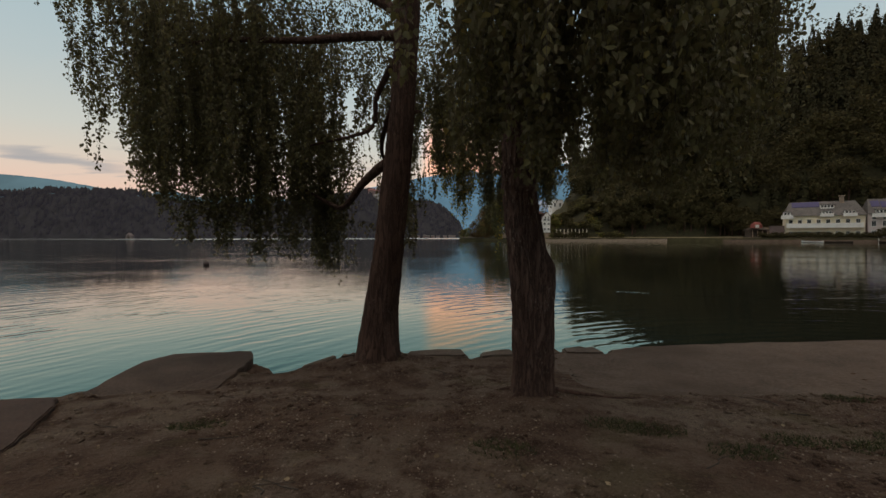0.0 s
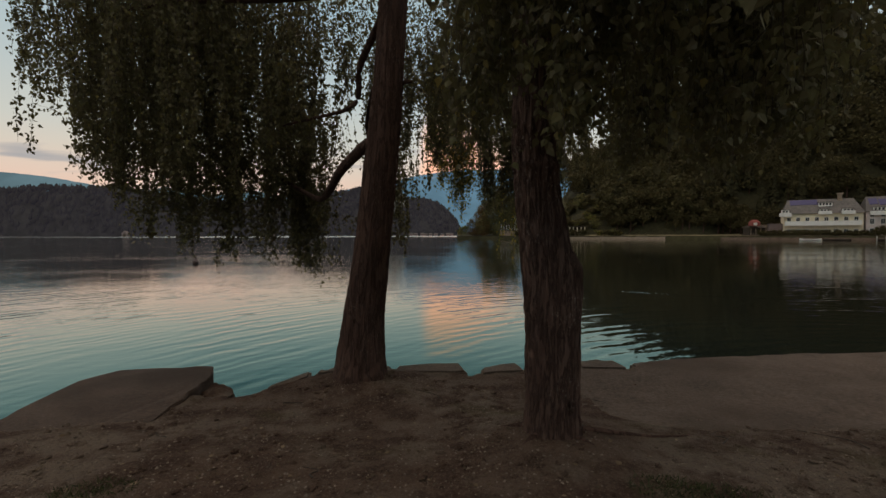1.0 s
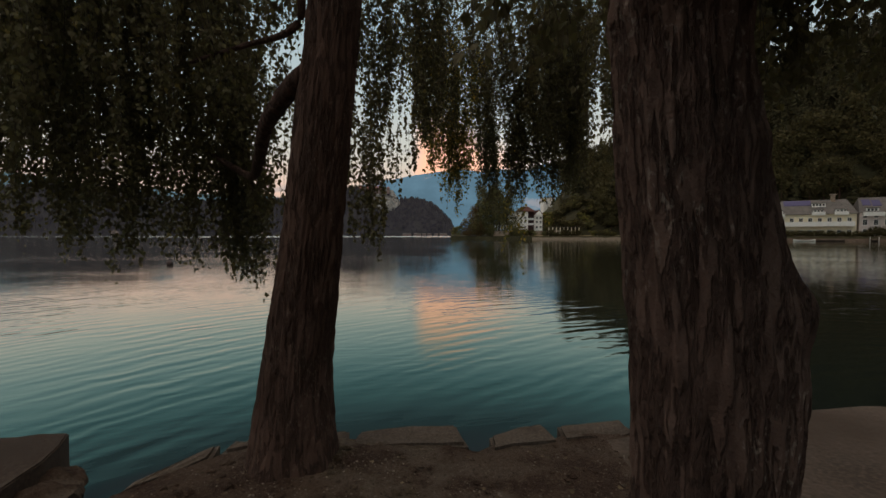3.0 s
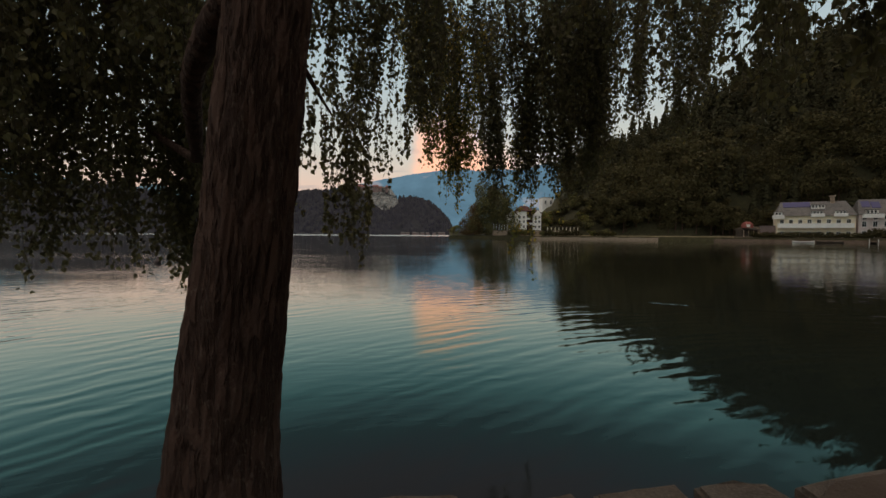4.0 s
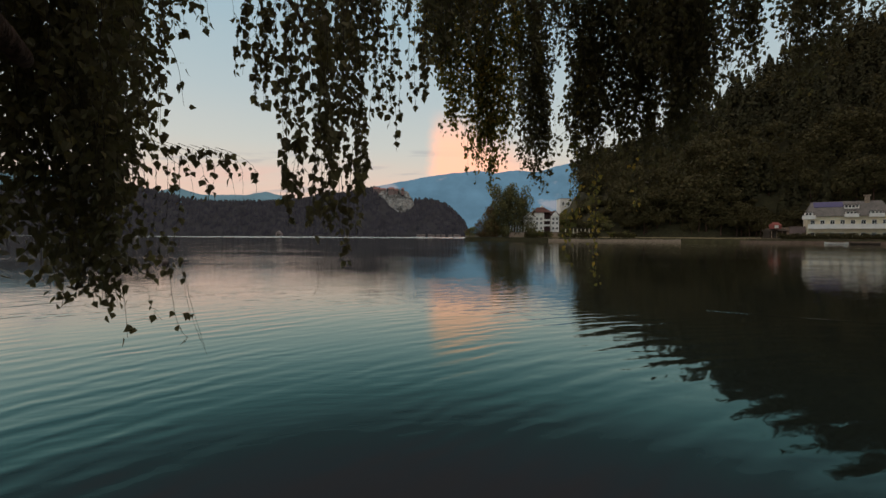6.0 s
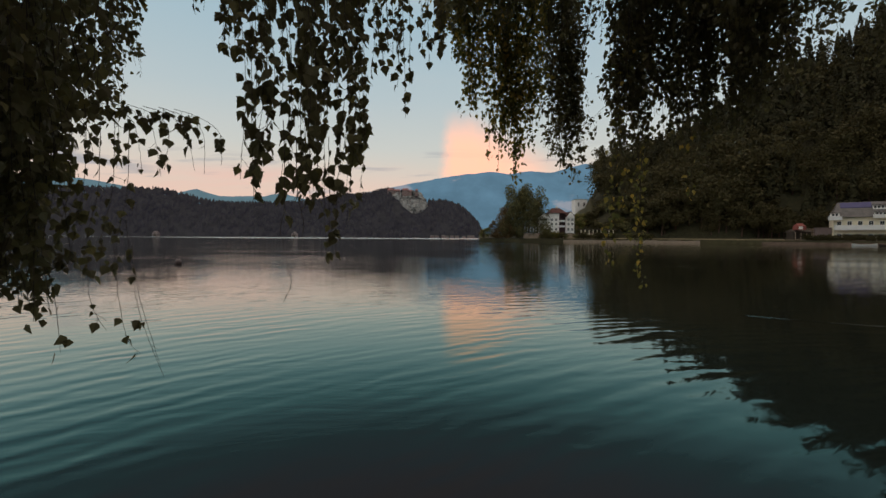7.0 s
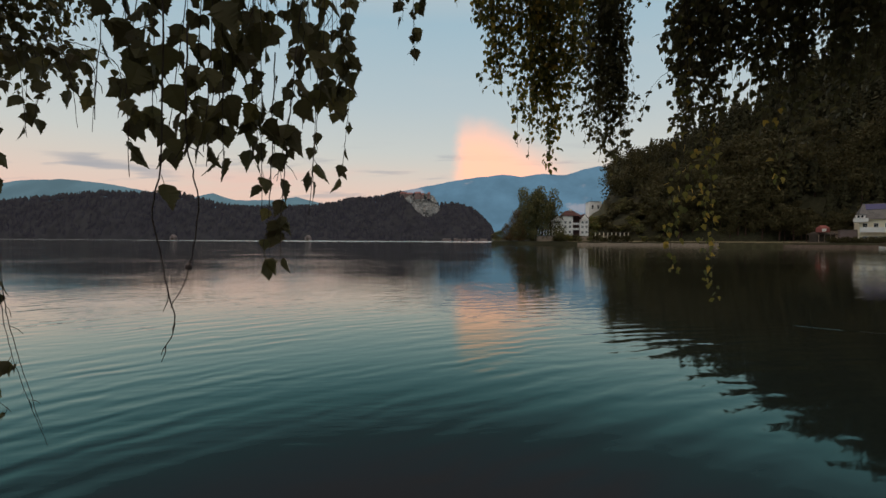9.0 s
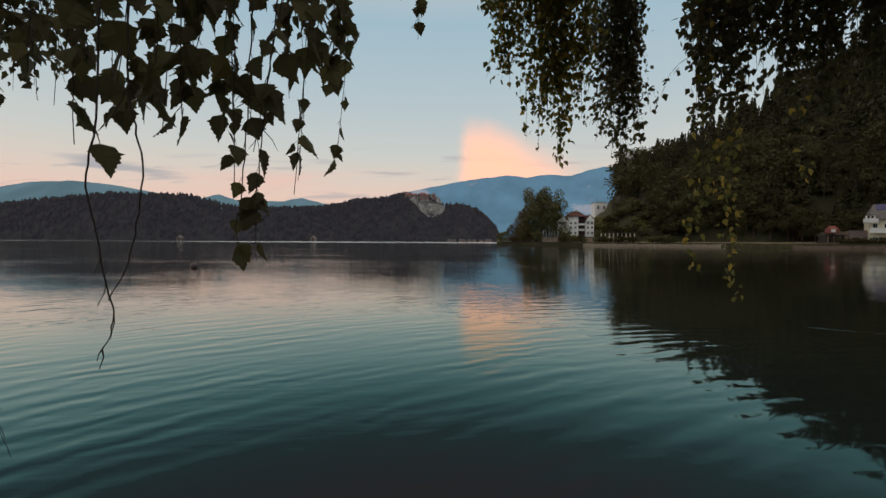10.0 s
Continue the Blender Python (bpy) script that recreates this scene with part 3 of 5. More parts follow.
def strand_line(rng, x, y, top, bottom, lean=(0, 0)):
    n = max(4, int((top - bottom) / 0.16))
    t = np.linspace(0, 1, n)
    off = np.cumsum(rng.normal(0, 0.011, (n, 2)), axis=0)
    px = x + lean[0] * (1 - t) ** 2 + off[:, 0]
    py = y + lean[1] * (1 - t) ** 2 + off[:, 1]
    return np.stack([px, py, top + (bottom - top) * t], 1)


def drape(rng, twigs, leaf_at, x, y, zb, rx, ry, n, top, gap=0.0155, bare=0.0):
    """A bunch of hanging shoots: a few reach the bottom, most end higher up, with short side shoots."""
    for i in range(n):
        q = rng.uniform(0, 1)
        r, a = q ** 0.7, rng.uniform(0, 2 * np.pi)
        bx, by = x + rx * r * math.cos(a), y + ry * r * math.sin(a)
        b = zb + (rng.exponential(0.24) + 0.8 * r * r) * (top - zb) * 0.29
        b = min(b, top - 0.35)
        line = strand_line(rng, bx, by, top + rng.uniform(-0.3, 0.3), b, rng.normal(0, 0.25, 2))
        twigs.append(tube(line, np.linspace(0.0035, 0.0012, len(line)), 3))
        length = top - b
        k = int(length / gap)
        t = rng.uniform(0, 1 - bare, k)
        s = t * (len(line) - 1)
        j = np.minimum(s.astype(int), len(line) - 2)
        p = line[j] + (line[j + 1] - line[j]) * (s - j)[:, None]
        leaf_at.append(p + rng.normal(0, 0.029, (k, 3)) * np.array([1, 1, 0.5]))
        for _ in range(int(length * 2.2)):
            j = rng.randint(0, len(line) - 1)
            side = line[j] + np.array([rng.normal(0, 0.085), rng.normal(0, 0.085), -rng.uniform(0.15, 0.45)])
            mid = (line[j] + side) / 2 + np.array([(side - line[j])[0] * 0.2, (side - line[j])[1] * 0.2, 0.03])
            sub = bent([line[j], mid, side], 6)
            twigs.append(tube(sub, np.linspace(0.0022, 0.001, 6), 3))
            kk = int(rng.uniform(6, 14))
            s = rng.uniform(0.2, 1, kk) * 4.99
            jj = s.astype(int)
            p = sub[jj] + (sub[jj + 1] - sub[jj]) * (s - jj)[:, None]
            leaf_at.append(p + rng.normal(0, 0.022, (kk, 3)))


def tail(rng, twigs, leaf_at, x, y, zb, top, count):
    """One thin shoot with few leaves."""
    line = strand_line(rng, x, y, top, zb, rng.normal(0, 0.08, 2))
    twigs.append(tube(line, np.linspace(0.0025, 0.001, len(line)), 3))
    s = (1 - rng.uniform(0, 1, count) ** 1.6) * (len(line) - 1.01)
    j = s.astype(int)
    leaf_at.append(line[j] + (line[j + 1] - line[j]) * (s - j)[:, None] + rng.normal(0, 0.02, (count, 3)))


def trunk_mesh(name, line, radii, seed, flare=0.0, lobes=5, bark="bark", knobs=()):
    """A trunk with furrowed bark, closest rings low down. knobs: (angle, height, spread in angle, spread in height, swelling)."""
    n, sides = 400, 150
    long_axis = bent(line, 900)
    z0, z1 = long_axis[0, 2], long_axis[-1, 2]
    z_low = z0 + 3.2
    zs = np.concatenate([np.linspace(z0, z_low, 310, endpoint=False), np.linspace(z_low, z1, n - 310)])
    share = np.interp(zs, long_axis[:, 2], np.linspace(0, 1, 900))
    axis = np.stack([np.interp(zs, long_axis[:, 2], long_axis[:, k]) for k in range(3)], 1)
    rad = np.interp(share, np.linspace(0, 1, len(radii)), radii)
    ang = np.linspace(0, 2 * np.pi, sides, endpoint=False)
    vs = np.zeros((n, sides, 3))
    for i in range(n):
        cx, cy, z = axis[i]
        foot = flare * math.exp(-(z - z0) / 0.16)
        big = min(1, rad[i] / 0.15)
        for j, a in enumerate(ang):
            ca, sa = math.cos(a), math.sin(a)
            wander = 0.5 * noise.noise((ca * 2 + seed, sa * 2, z * 2.0))
            plate = 1 - abs(noise.noise((ca * 8.5 + seed + wander, sa * 8.5, z * 3.4))) * 2.6
            crack = noise.noise((ca * 17 + seed, sa * 17, z * 13.0))
            lump = noise.noise((ca * 1.6, sa * 1.6 + seed, z * 1.5))
            r = rad[i] * (1 + 0.08 * lump) + (-0.012 * max(0, plate) + 0.015 + 0.008 * crack) * big
            r += foot * (0.55 + 0.45 * math.cos(lobes * a + seed))
            for ka, kz, wa, wz, up in knobs:
                da = (a - ka + math.pi) % (2 * math.pi) - math.pi
                r += up * math.exp(-(da / wa) ** 2 - ((z - kz) / wz) ** 2)
            vs[i, j] = (cx + ca * r, cy + sa * r, z)
    i, j = np.meshgrid(np.arange(n - 1), np.arange(sides), indexing="ij")
    k = (j + 1) % sides
    f = np.stack([i * sides + j, i * sides + k, (i + 1) * sides + k, (i + 1) * sides + j], -1).reshape(-1, 4)
    return fast_mesh(name, vs.reshape(-1, 3), f, M[bark], True)


def limb(tree, points, r0, r1, seed, label=""):
    line = bent(points, 34)
    v, f = tube(line, np.linspace(r0, r1, 34), 12, 0.07, seed)
    child("limb", fast_mesh("limb", v, f, M["bark"], True), tree, label)


def crown_parts(tree, rng, drapes, size, mat, canopy, tails=()):
    twigs, leaf_at = [], []
    for d in drapes:
        drape(rng, twigs, leaf_at, *d)
    for d in tails:
        tail(rng, twigs, leaf_at, *d)
    # canopy: loose leaf masses, mostly out of view, added to shut out overhead sky
    for cx, cy, cz, rx, ry, rz, count in canopy:
        q = unit(rng.normal(0, 1, (count, 3))) * (rng.uniform(0, 1, (count, 1)) ** 0.4)
        leaf_at.append(q * np.array([rx, ry, rz]) + np.array([cx, cy, cz]))
    at = np.concatenate(leaf_at)
    v, f = leaf_batch(rng, at, size)
    ob = child("crown", fast_mesh("crown", v, f, mat), tree)
    ob["kind"] = "stuff"
    v, f = joined(twigs)
    ob = child("twig_tangle", fast_mesh("twig_tangle", v, f, M["twig"]), tree)
    ob["kind"] = "stuff"


def serrated_leaf(seed, size):
    """A birch leaf close up: toothed edge, folded along the midrib, tip bent."""
    rng = np.random.RandomState(seed)
    n = 17
    t = np.linspace(0, 1, n)
    half = 0.44 * np.interp(t, [0, 0.08, 0.22, 0.36, 0.6, 0.85, 1], [0, 0.62, 0.97, 1.0, 0.62, 0.20, 0])
    tooth = np.where(np.arange(n) % 2 == 1, 1.07, 0.93) * (1 + 0.08 * np.sin(np.arange(n) * 1.55))
    vs, fs = [], []
    for i in range(n):
        wv = half[i] * (tooth[i] if 0 < i < n - 1 else 1) * (1 + rng.normal(0, 0.05))
        sag = -0.14 * t[i] ** 2
        x = t[i] * size
        back = 0.022 * size if i % 2 == 1 else 0
        vs += [(x + back, wv * size, (sag + 0.22 * wv + rng.normal(0, 0.012)) * size), (x, 0, sag * size), (x + back, -wv * size, (sag + 0.18 * wv + rng.normal(0, 0.012)) * size)]
    for i in range(n - 1):
        a = i * 3
        fs += [(a, a + 1, a + 4, a + 3), (a + 1, a + 2, a + 5, a + 4)]
    stalk_v, stalk_f = tube([(-0.32 * size, 0, 0.05 * size), (-0.12 * size, 0, 0.03 * size), (0.02 * size, 0, 0)], [0.0007, 0.0007, 0.0005], 3)
    o = len(vs)
    return np.vstack([vs, stalk_v]), [np.array(fs), stalk_f + o]


def near_leaves(tree, rng, specs, meshes, single):
    """Shoots that hang close to the path. specs: shoots as (points, leaves, bare share). The first leaves, up to single, are pieces of their own; the rest are joined."""
    twigs, rest = [], []
    shapes = []
    for me in meshes:
        co = np.zeros(len(me.vertices) * 3)
        me.vertices.foreach_get("co", co)
        shapes.append((np.column_stack([co.reshape(-1, 3), np.ones(len(co) // 3)]), np.array([list(p.vertices) for p in me.polygons])))
    for points, count, bare in specs:
        line = bent(points, 30)
        line = line + rng.normal(0, 0.0009, line.shape)
        twigs.append(tube(line, np.linspace(0.0014, 0.0007, 30), 5))
        for _ in range(4):
            j = rng.randint(6, 28)
            spur = line[j] + np.array([rng.normal(0, 0.018), rng.normal(0, 0.018), -rng.uniform(0.01, 0.045)])
            twigs[-1] = joined([twigs[-1], tube(np.array([line[j], (line[j] + spur) / 2 + 0.002, spur]), [0.0009, 0.0008, 0.0005], 4)])
        for i in range(count):
            s = rng.uniform(0.02, 1 - bare) * 28.9
            j = int(s)
            p = line[j] + (line[j + 1] - line[j]) * (s - j)
            a = rng.uniform(0, 2 * np.pi)
            down = Vector((math.cos(a) * rng.uniform(0.15, 0.8), math.sin(a) * rng.uniform(0.15, 0.8), -1)).normalized()
            turn = down.to_track_quat("X", "Z").to_matrix().to_4x4() @ Matrix.Rotation(rng.uniform(0, 2 * math.pi), 4, "X")
            sc = rng.uniform(0.45, 1.12)
            m = Matrix.Translation(Vector(p) + down * 0.016) @ turn @ Matrix.Scale(sc, 4)
            which = rng.randint(len(meshes))
            if single > 0:
                single -= 1
                child("leaf", meshes[which], tree, at=m)
            else:
                co, fa = shapes[which]
                rest.append(((co @ np.array(m).T)[:, :3], fa))
    if rest:
        v, f = joined(rest)
        ob = child("foliage", fast_mesh("foliage", v, f, M["birch_leaf"]), tree)
        ob["kind"] = "stuff"
    return twigs


def birches():
    rng = np.random.RandomState(11)
    leaf_meshes = []
    for i in range(5):
        v, f = serrated_leaf(40 + i, 0.049)
        leaf_meshes.append(fast_mesh("leaf", v, f, M["birch_leaf"], False))

    # ---- the birch at the water's edge
    tree = base("birch_tree", 0, 0, 0, 0, "weeping birch with furrowed dark trunk at the water's edge", "tree", "birches on the bank")
    line = [(-0.575, 6.09, -0.16), (-0.567, 6.09, 0.25), (-0.533, 6.08, 0.67), (-0.435, 6.055, 1.42), (-0.375, 6.055, 1.95), (-0.305, 6.06, 2.6), (-0.25, 6.08, 3.3), (-0.19, 6.11, 4.3), (-0.08, 6.2, 6.0), (0.0, 6.3, 8.5)]
    child("trunk", trunk_mesh("trunk", line, [0.285, 0.230, 0.192, 0.172, 0.165, 0.15, 0.14, 0.135, 0.10, 0.05], 3.3, 0.07), tree, "dark deeply furrowed birch trunk")
    limb(tree, [(-0.36, 6.08, 2.52), (-0.58, 6.14, 2.37), (-0.86, 6.42, 2.20), (-1.12, 6.88, 2.03), (-1.38, 7.34, 1.97), (-1.66, 7.6, 2.08), (-2.1, 7.9, 2.3)], 0.068, 0.022, 1, "bowed limb sagging toward the water")
    limb(tree, [(-0.25, 6.1, 3.85), (-0.50, 6.45, 3.68), (-0.70, 6.70, 3.42), (-0.73, 6.78, 3.14), (-0.86, 6.78, 3.00), (-1.14, 6.78, 2.92), (-1.7, 6.95, 2.85)], 0.048, 0.015, 2)
    limb(tree, [(-0.18, 6.08, 3.02), (-0.09, 6.06, 3.06), (-0.02, 6.05, 3.055)], 0.030, 0.010, 8, "short broken stub")
    limb(tree, [(-0.22, 6.1, 4.0), (-0.8, 6.2, 4.05), (-1.6, 6.4, 4.1), (-2.8, 6.8, 4.3), (-4.0, 7.2, 4.4)], 0.07, 0.02, 3)
    limb(tree, [(-0.20, 6.1, 4.2), (-0.6, 6.3, 4.55), (-1.2, 6.5, 4.9), (-2.4, 7.0, 5.6), (-4.5, 7.8, 6.0), (-6.2, 8.6, 5.8)], 0.075, 0.02, 4)
    limb(tree, [(-0.24, 6.15, 3.55), (-0.50, 6.7, 3.25), (-0.69, 7.2, 3.02), (-0.77, 7.6, 2.87), (-0.76, 8.0, 2.76), (-0.74, 8.27, 2.68), (-0.69, 8.45, 2.58)], 0.050, 0.009, 5)
    limb(tree, [(-0.15, 6.2, 5.2), (0.3, 7.2, 5.5), (0.8, 8.8, 5.4), (1.2, 10.2, 4.9), (1.5, 11.3, 4.3)], 0.07, 0.015, 6)
    limb(tree, [(-0.12, 6.2, 5.8), (0.8, 7.0, 6.2), (2.0, 8.6, 6.0), (3.0, 9.8, 5.2)], 0.06, 0.015, 7)
    # x, y, bottom, spread x, spread y, shoots, top
    far_left = [
        (-6.4, 8.4, 3.8, 0.14, 0.3, 9, 6.0), (-5.85, 8.2, 3.3, 0.13, 0.3, 9, 6.0), (-5.25, 8.1, 2.85, 0.11, 0.3, 13, 5.8), (-4.62, 8.0, 1.9, 0.30, 0.5, 46, 5.6), (-2.3, 7.0, 3.3, 0.5, 0.4, 24, 5.2), (-2.0, 8.2, 3.4, 0.4, 0.4, 18, 5.2),
        (-4.1, 7.9, 1.40, 0.45, 0.5, 36, 5.2), (-3.5, 7.9, 1.22, 0.45, 0.5, 43, 5.2), (-2.9, 7.8, 1.12, 0.4, 0.5, 45, 5.0),
    ]
    near_left = [
        (-2.3, 7.9, 1.0, 0.38, 0.4, 38, 4.6), (-1.9, 8.1, 0.85, 0.24, 0.3, 34, 3.6), (-1.68, 8.15, 0.80, 0.14, 0.2, 8, 2.4), (-4.2, 6.9, 2.1, 0.8, 0.5, 20, 5.2),
        (-2.8, 6.6, 2.2, 0.7, 0.4, 20, 5.0), (-3.1, 7.0, 1.80, 0.5, 0.35, 13, 4.8), (-3.9, 7.1, 2.1, 0.4, 0.35, 10, 5.0), (-2.45, 7.0, 1.7, 0.4, 0.3, 3, 4.6), (-1.9, 6.9, 2.1, 0.4, 0.4, 12, 4.4), (-1.5, 7.5, 3.1, 0.2, 0.3, 12, 4.4),
        (-1.50, 7.9, 1.45, 0.20, 0.3, 15, 3.2), (-1.25, 6.95, 2.45, 0.20, 0.2, 9, 3.2), (-0.92, 6.85, 2.85, 0.16, 0.12, 8, 4.0),
    ]
    behind = [
        (-5.2, 9.6, 2.6, 0.6, 0.6, 22, 5.6), (-3.4, 9.3, 1.9, 0.8, 0.6, 20, 5.2), (-2.6, 9.4, 2.0, 0.3, 0.4, 18, 4.8),
        (-0.90, 8.9, 2.85, 0.16, 0.3, 10, 4.6), (-0.45, 9.0, 2.65, 0.25, 0.3, 14, 4.6), (0.2, 9.2, 2.85, 0.3, 0.3, 14, 4.8), (-0.60, 9.0, 2.45, 0.35, 0.3, 15, 4.6), (0.0, 9.1, 2.5, 0.3, 0.3, 13, 4.8),
    ]
    # filled in above the hanging shoots to block sky light
    canopy = [(-3.4, 7.6, 6.0, 3.2, 2.4, 1.1, 9000), (-0.3, 6.6, 7.0, 2.6, 2.4, 1.8, 6000), (-1.2, 9.2, 5.2, 2.4, 1.6, 0.7, 7000)]
    crown_parts(tree, rng, far_left + near_left + behind, 0.050, M["birch_leaf"], canopy)
    # close shoots: a dense hanging cluster beside the path, and a spray farther left
    close = []
    ends = [(-0.55, 7.75, 1.33), (-0.46, 7.72, 1.36), (-0.38, 7.68, 1.34), (-0.34, 7.68, 1.35), (-0.33, 7.72, 1.35), (-0.35, 7.80, 1.37), (-0.36, 7.85, 1.36), (-0.31, 7.85, 1.33), (-0.32, 7.83, 1.26), (-0.28, 7.85, 1.27), (-0.31, 7.95, 1.36), (-0.33, 8.00, 1.48), (-0.33, 8.10, 1.58), (-0.31, 8.15, 1.59), (-0.32, 8.28, 1.40), (-0.31, 8.20, 1.57), (-0.41, 7.80, 1.41), (-0.62, 7.90, 1.49)]
    ends += [(-0.57 + 0.032 * i, 7.74 + 0.03 * (i % 3), 1.42 + 0.03 * (i * 5 % 4)) for i in range(8)]
    for x, y, z in ends:
        dx, dy = rng.normal(0, 0.02), abs(rng.normal(0, 0.04))
        close.append(([(x - 0.05 + dx, y + 0.12 + dy, 2.5), (x - 0.02 + dx, y + 0.05 + dy, 2.1), (x + 0.01 + dx + rng.normal(0, 0.012), y + 0.01 + dy, 1.75), (x + dx * 0.3, y + dy, z)], 38, 0.0))
    # a looser veil of shoots round the cluster, shortest at its sides
    veil = []
    for i in range(54):
        x = rng.uniform(-0.95, 0.05)
        y = np.interp(x, [-0.95, -0.5, -0.2, 0.05], [8.15, 8.15, 8.6, 8.65]) + rng.uniform(-0.12, 0.15)
        low = np.interp(x, [-0.95, -0.8, -0.65, -0.5, -0.4, -0.2, -0.05, 0.05], [2.08, 1.98, 1.82, 1.62, 1.72, 2.03, 2.12, 2.28]) + rng.exponential(0.16)
        top = max(2.75, low + 0.4) + rng.uniform(-0.15, 0.25)
        lean = rng.normal(0, 0.05, 2)
        veil.append(([(x - lean[0], y - lean[1], top), (x - lean[0] * 0.4, y, top * 0.6 + low * 0.4), (x, y, low * 0.7 + top * 0.3), (x + rng.normal(0, 0.015), y, low)], int(10 + 17 * (top - low)), 0.0))
    for i in range(13):
        x = rng.uniform(-1.55, -1.0)
        low = np.interp(x, [-1.55, -1.0], [2.2, 2.5]) + rng.exponential(0.1)
        y = 8.15 + rng.normal(0, 0.08)
        veil.append(([(x - 0.1, y, low + 0.75), (x - 0.06, y, low + 0.45), (x - 0.02, y, low + 0.2), (x, y, low)], 19, 0.0))
    close.append(([(-0.19, 8.70, 2.7), (-0.18, 8.67, 2.4), (-0.165, 8.65, 2.1), (-0.159, 8.638, 1.862)], 26, 0.0))
    close.append(([(-0.24, 8.68, 2.7), (-0.23, 8.62, 2.5), (-0.22, 8.60, 2.3), (-0.22, 8.6, 2.12)], 22, 0.0))
    close += [
        ([(-0.28, 7.95, 1.75), (-0.285, 7.9, 1.5), (-0.28, 7.85, 1.3), (-0.275, 7.83, 1.17)], 16, 0.0),
        ([(-0.33, 7.92, 1.6), (-0.315, 7.88, 1.42), (-0.30, 7.84, 1.28), (-0.31, 7.83, 1.18)], 8, 0.0),
        ([(-0.40, 7.70, 1.60), (-0.386, 7.675, 1.334), (-0.40, 7.675, 1.254), (-0.373, 7.675, 1.125), (-0.366, 7.675, 1.084), (-0.388, 7.675, 1.034)], 4, 0.7),
        ([(-0.36, 7.70, 1.55), (-0.345, 7.675, 1.367), (-0.327, 7.675, 1.28), (-0.339, 7.675, 1.179), (-0.37, 7.675, 1.11)], 4, 0.7),
    ]
    sprays = []
    for i in range(7):
        q = i / 6
        x0, z0 = -1.62 + 0.46 * q, 1.86 - 0.05 * q
        sprays.append(([(x0, 8.25, z0), (x0 + 0.14, 8.2, z0 - 0.05), (x0 + 0.28, 8.14, z0 - 0.14), (x0 + 0.33 + rng.normal(0, 0.03), 8.1, z0 - 0.28 - 0.08 * rng.uniform())], 15, 0.0))
    for i in range(7):
        x0 = -1.80 + 0.07 * i
        sprays.append(([(x0, 8.25, 1.75), (x0 + 0.03, 8.2, 1.45), (x0 + 0.02, 8.15, 1.2), (x0 + 0.05 + rng.normal(0, 0.02), 8.15, 0.98 + 0.14 * rng.uniform())], 20, 0.0))
    sprays += [
        ([(-1.36, 8.2, 1.30), (-1.33, 8.2, 1.05), (-1.30, 8.21, 0.85), (-1.21, 8.227, 0.585)], 4, 0.3),
        ([(-1.33, 8.2, 1.20), (-1.31, 8.2, 1.0), (-1.27, 8.21, 0.82), (-1.22, 8.22, 0.64)], 4, 0.25),
        ([(-1.42, 8.2, 1.20), (-1.40, 8.2, 0.95), (-1.36, 8.2, 0.76), (-1.298, 8.2, 0.694)], 5, 0.0),
        ([(-1.55, 8.2, 1.10), (-1.54, 8.2, 0.95), (-1.50, 8.2, 0.85), (-1.46, 8.2, 0.80)], 4, 0.2),
    ]
    stems = near_leaves(tree, rng, close, leaf_meshes, 290)
    stems += near_leaves(tree, rng, sprays + veil, leaf_meshes, 0)
    for v, f in stems:
        child("shoot", fast_mesh("shoot", v, f, M["twig"]), tree)

    # ---- the birch nearer the path, with a swollen lower trunk
    tree2 = base("birch_tree", 0, 0, 0, 0, "weeping birch with a swollen scarred trunk on bare soil", "tree", "birches on the bank")
    line = [(1.05, 4.48, 0.02), (1.05, 4.47, 0.4), (1.045, 4.45, 0.8), (1.035, 4.44, 1.1), (0.985, 4.42, 1.42), (0.935, 4.41, 1.75), (0.905, 4.41, 2.2), (0.92, 4.45, 3.0), (1.0, 4.55, 4.5), (1.2, 4.8, 7.5)]
    child("trunk", trunk_mesh("trunk", line, [0.178, 0.163, 0.163, 0.168, 0.148, 0.138, 0.122, 0.115, 0.10, 0.05], 9.1, 0.05, 4, "scarred_bark",
                              [(-0.5, 1.27, 0.45, 0.07, 0.030), (-0.2, 1.20, 0.5, 0.16, 0.018), (3.6, 1.00, 0.6, 0.05, 0.012), (-2.0, 1.92, 2.2, 0.03, 0.014), (-2.6, 2.06, 0.6, 0.05, 0.020), (-1.2, 1.62, 0.8, 0.04, 0.010), (-1.6, 0.93, 0.5, 0.06, 0.008)]), tree2, "brown trunk with peeling bark and pale scars")
    for i, (a, ln) in enumerate(((0.05, 1.1), (0.7, 0.30), (-2.4, 0.16), (2.6, 0.2), (-0.9, 0.14))):
        p = []
        for d in np.linspace(0.12, ln + 0.2, 7):
            x, y = 1.05 + math.cos(a + 0.15 * d) * d, 4.48 + math.sin(a + 0.15 * d) * d
            p.append((x, y, land_z(x, y) + 0.030 * (1 - d / (ln + 0.2)) - 0.012))
        v, f = tube(bent(p, 22), np.linspace(0.030 if ln < 1 else 0.022, 0.007, 22), 8, 0.1, i)
        child("root", fast_mesh("root", v, f, M["bark"], True), tree2)
    limb(tree2, [(0.92, 4.45, 2.9), (1.5, 4.3, 3.6), (2.4, 4.0, 4.1), (3.6, 4.2, 4.2), (4.4, 4.8, 3.9)], 0.06, 0.015, 11)
    limb(tree2, [(0.93, 4.45, 3.2), (0.6, 3.9, 3.9), (0.3, 3.0, 4.3), (0.2, 2.0, 4.2)], 0.055, 0.015, 12)
    limb(tree2, [(0.95, 4.5, 3.6), (1.6, 5.6, 4.4), (2.6, 7.0, 4.7), (3.6, 8.4, 4.5)], 0.06, 0.015, 13)
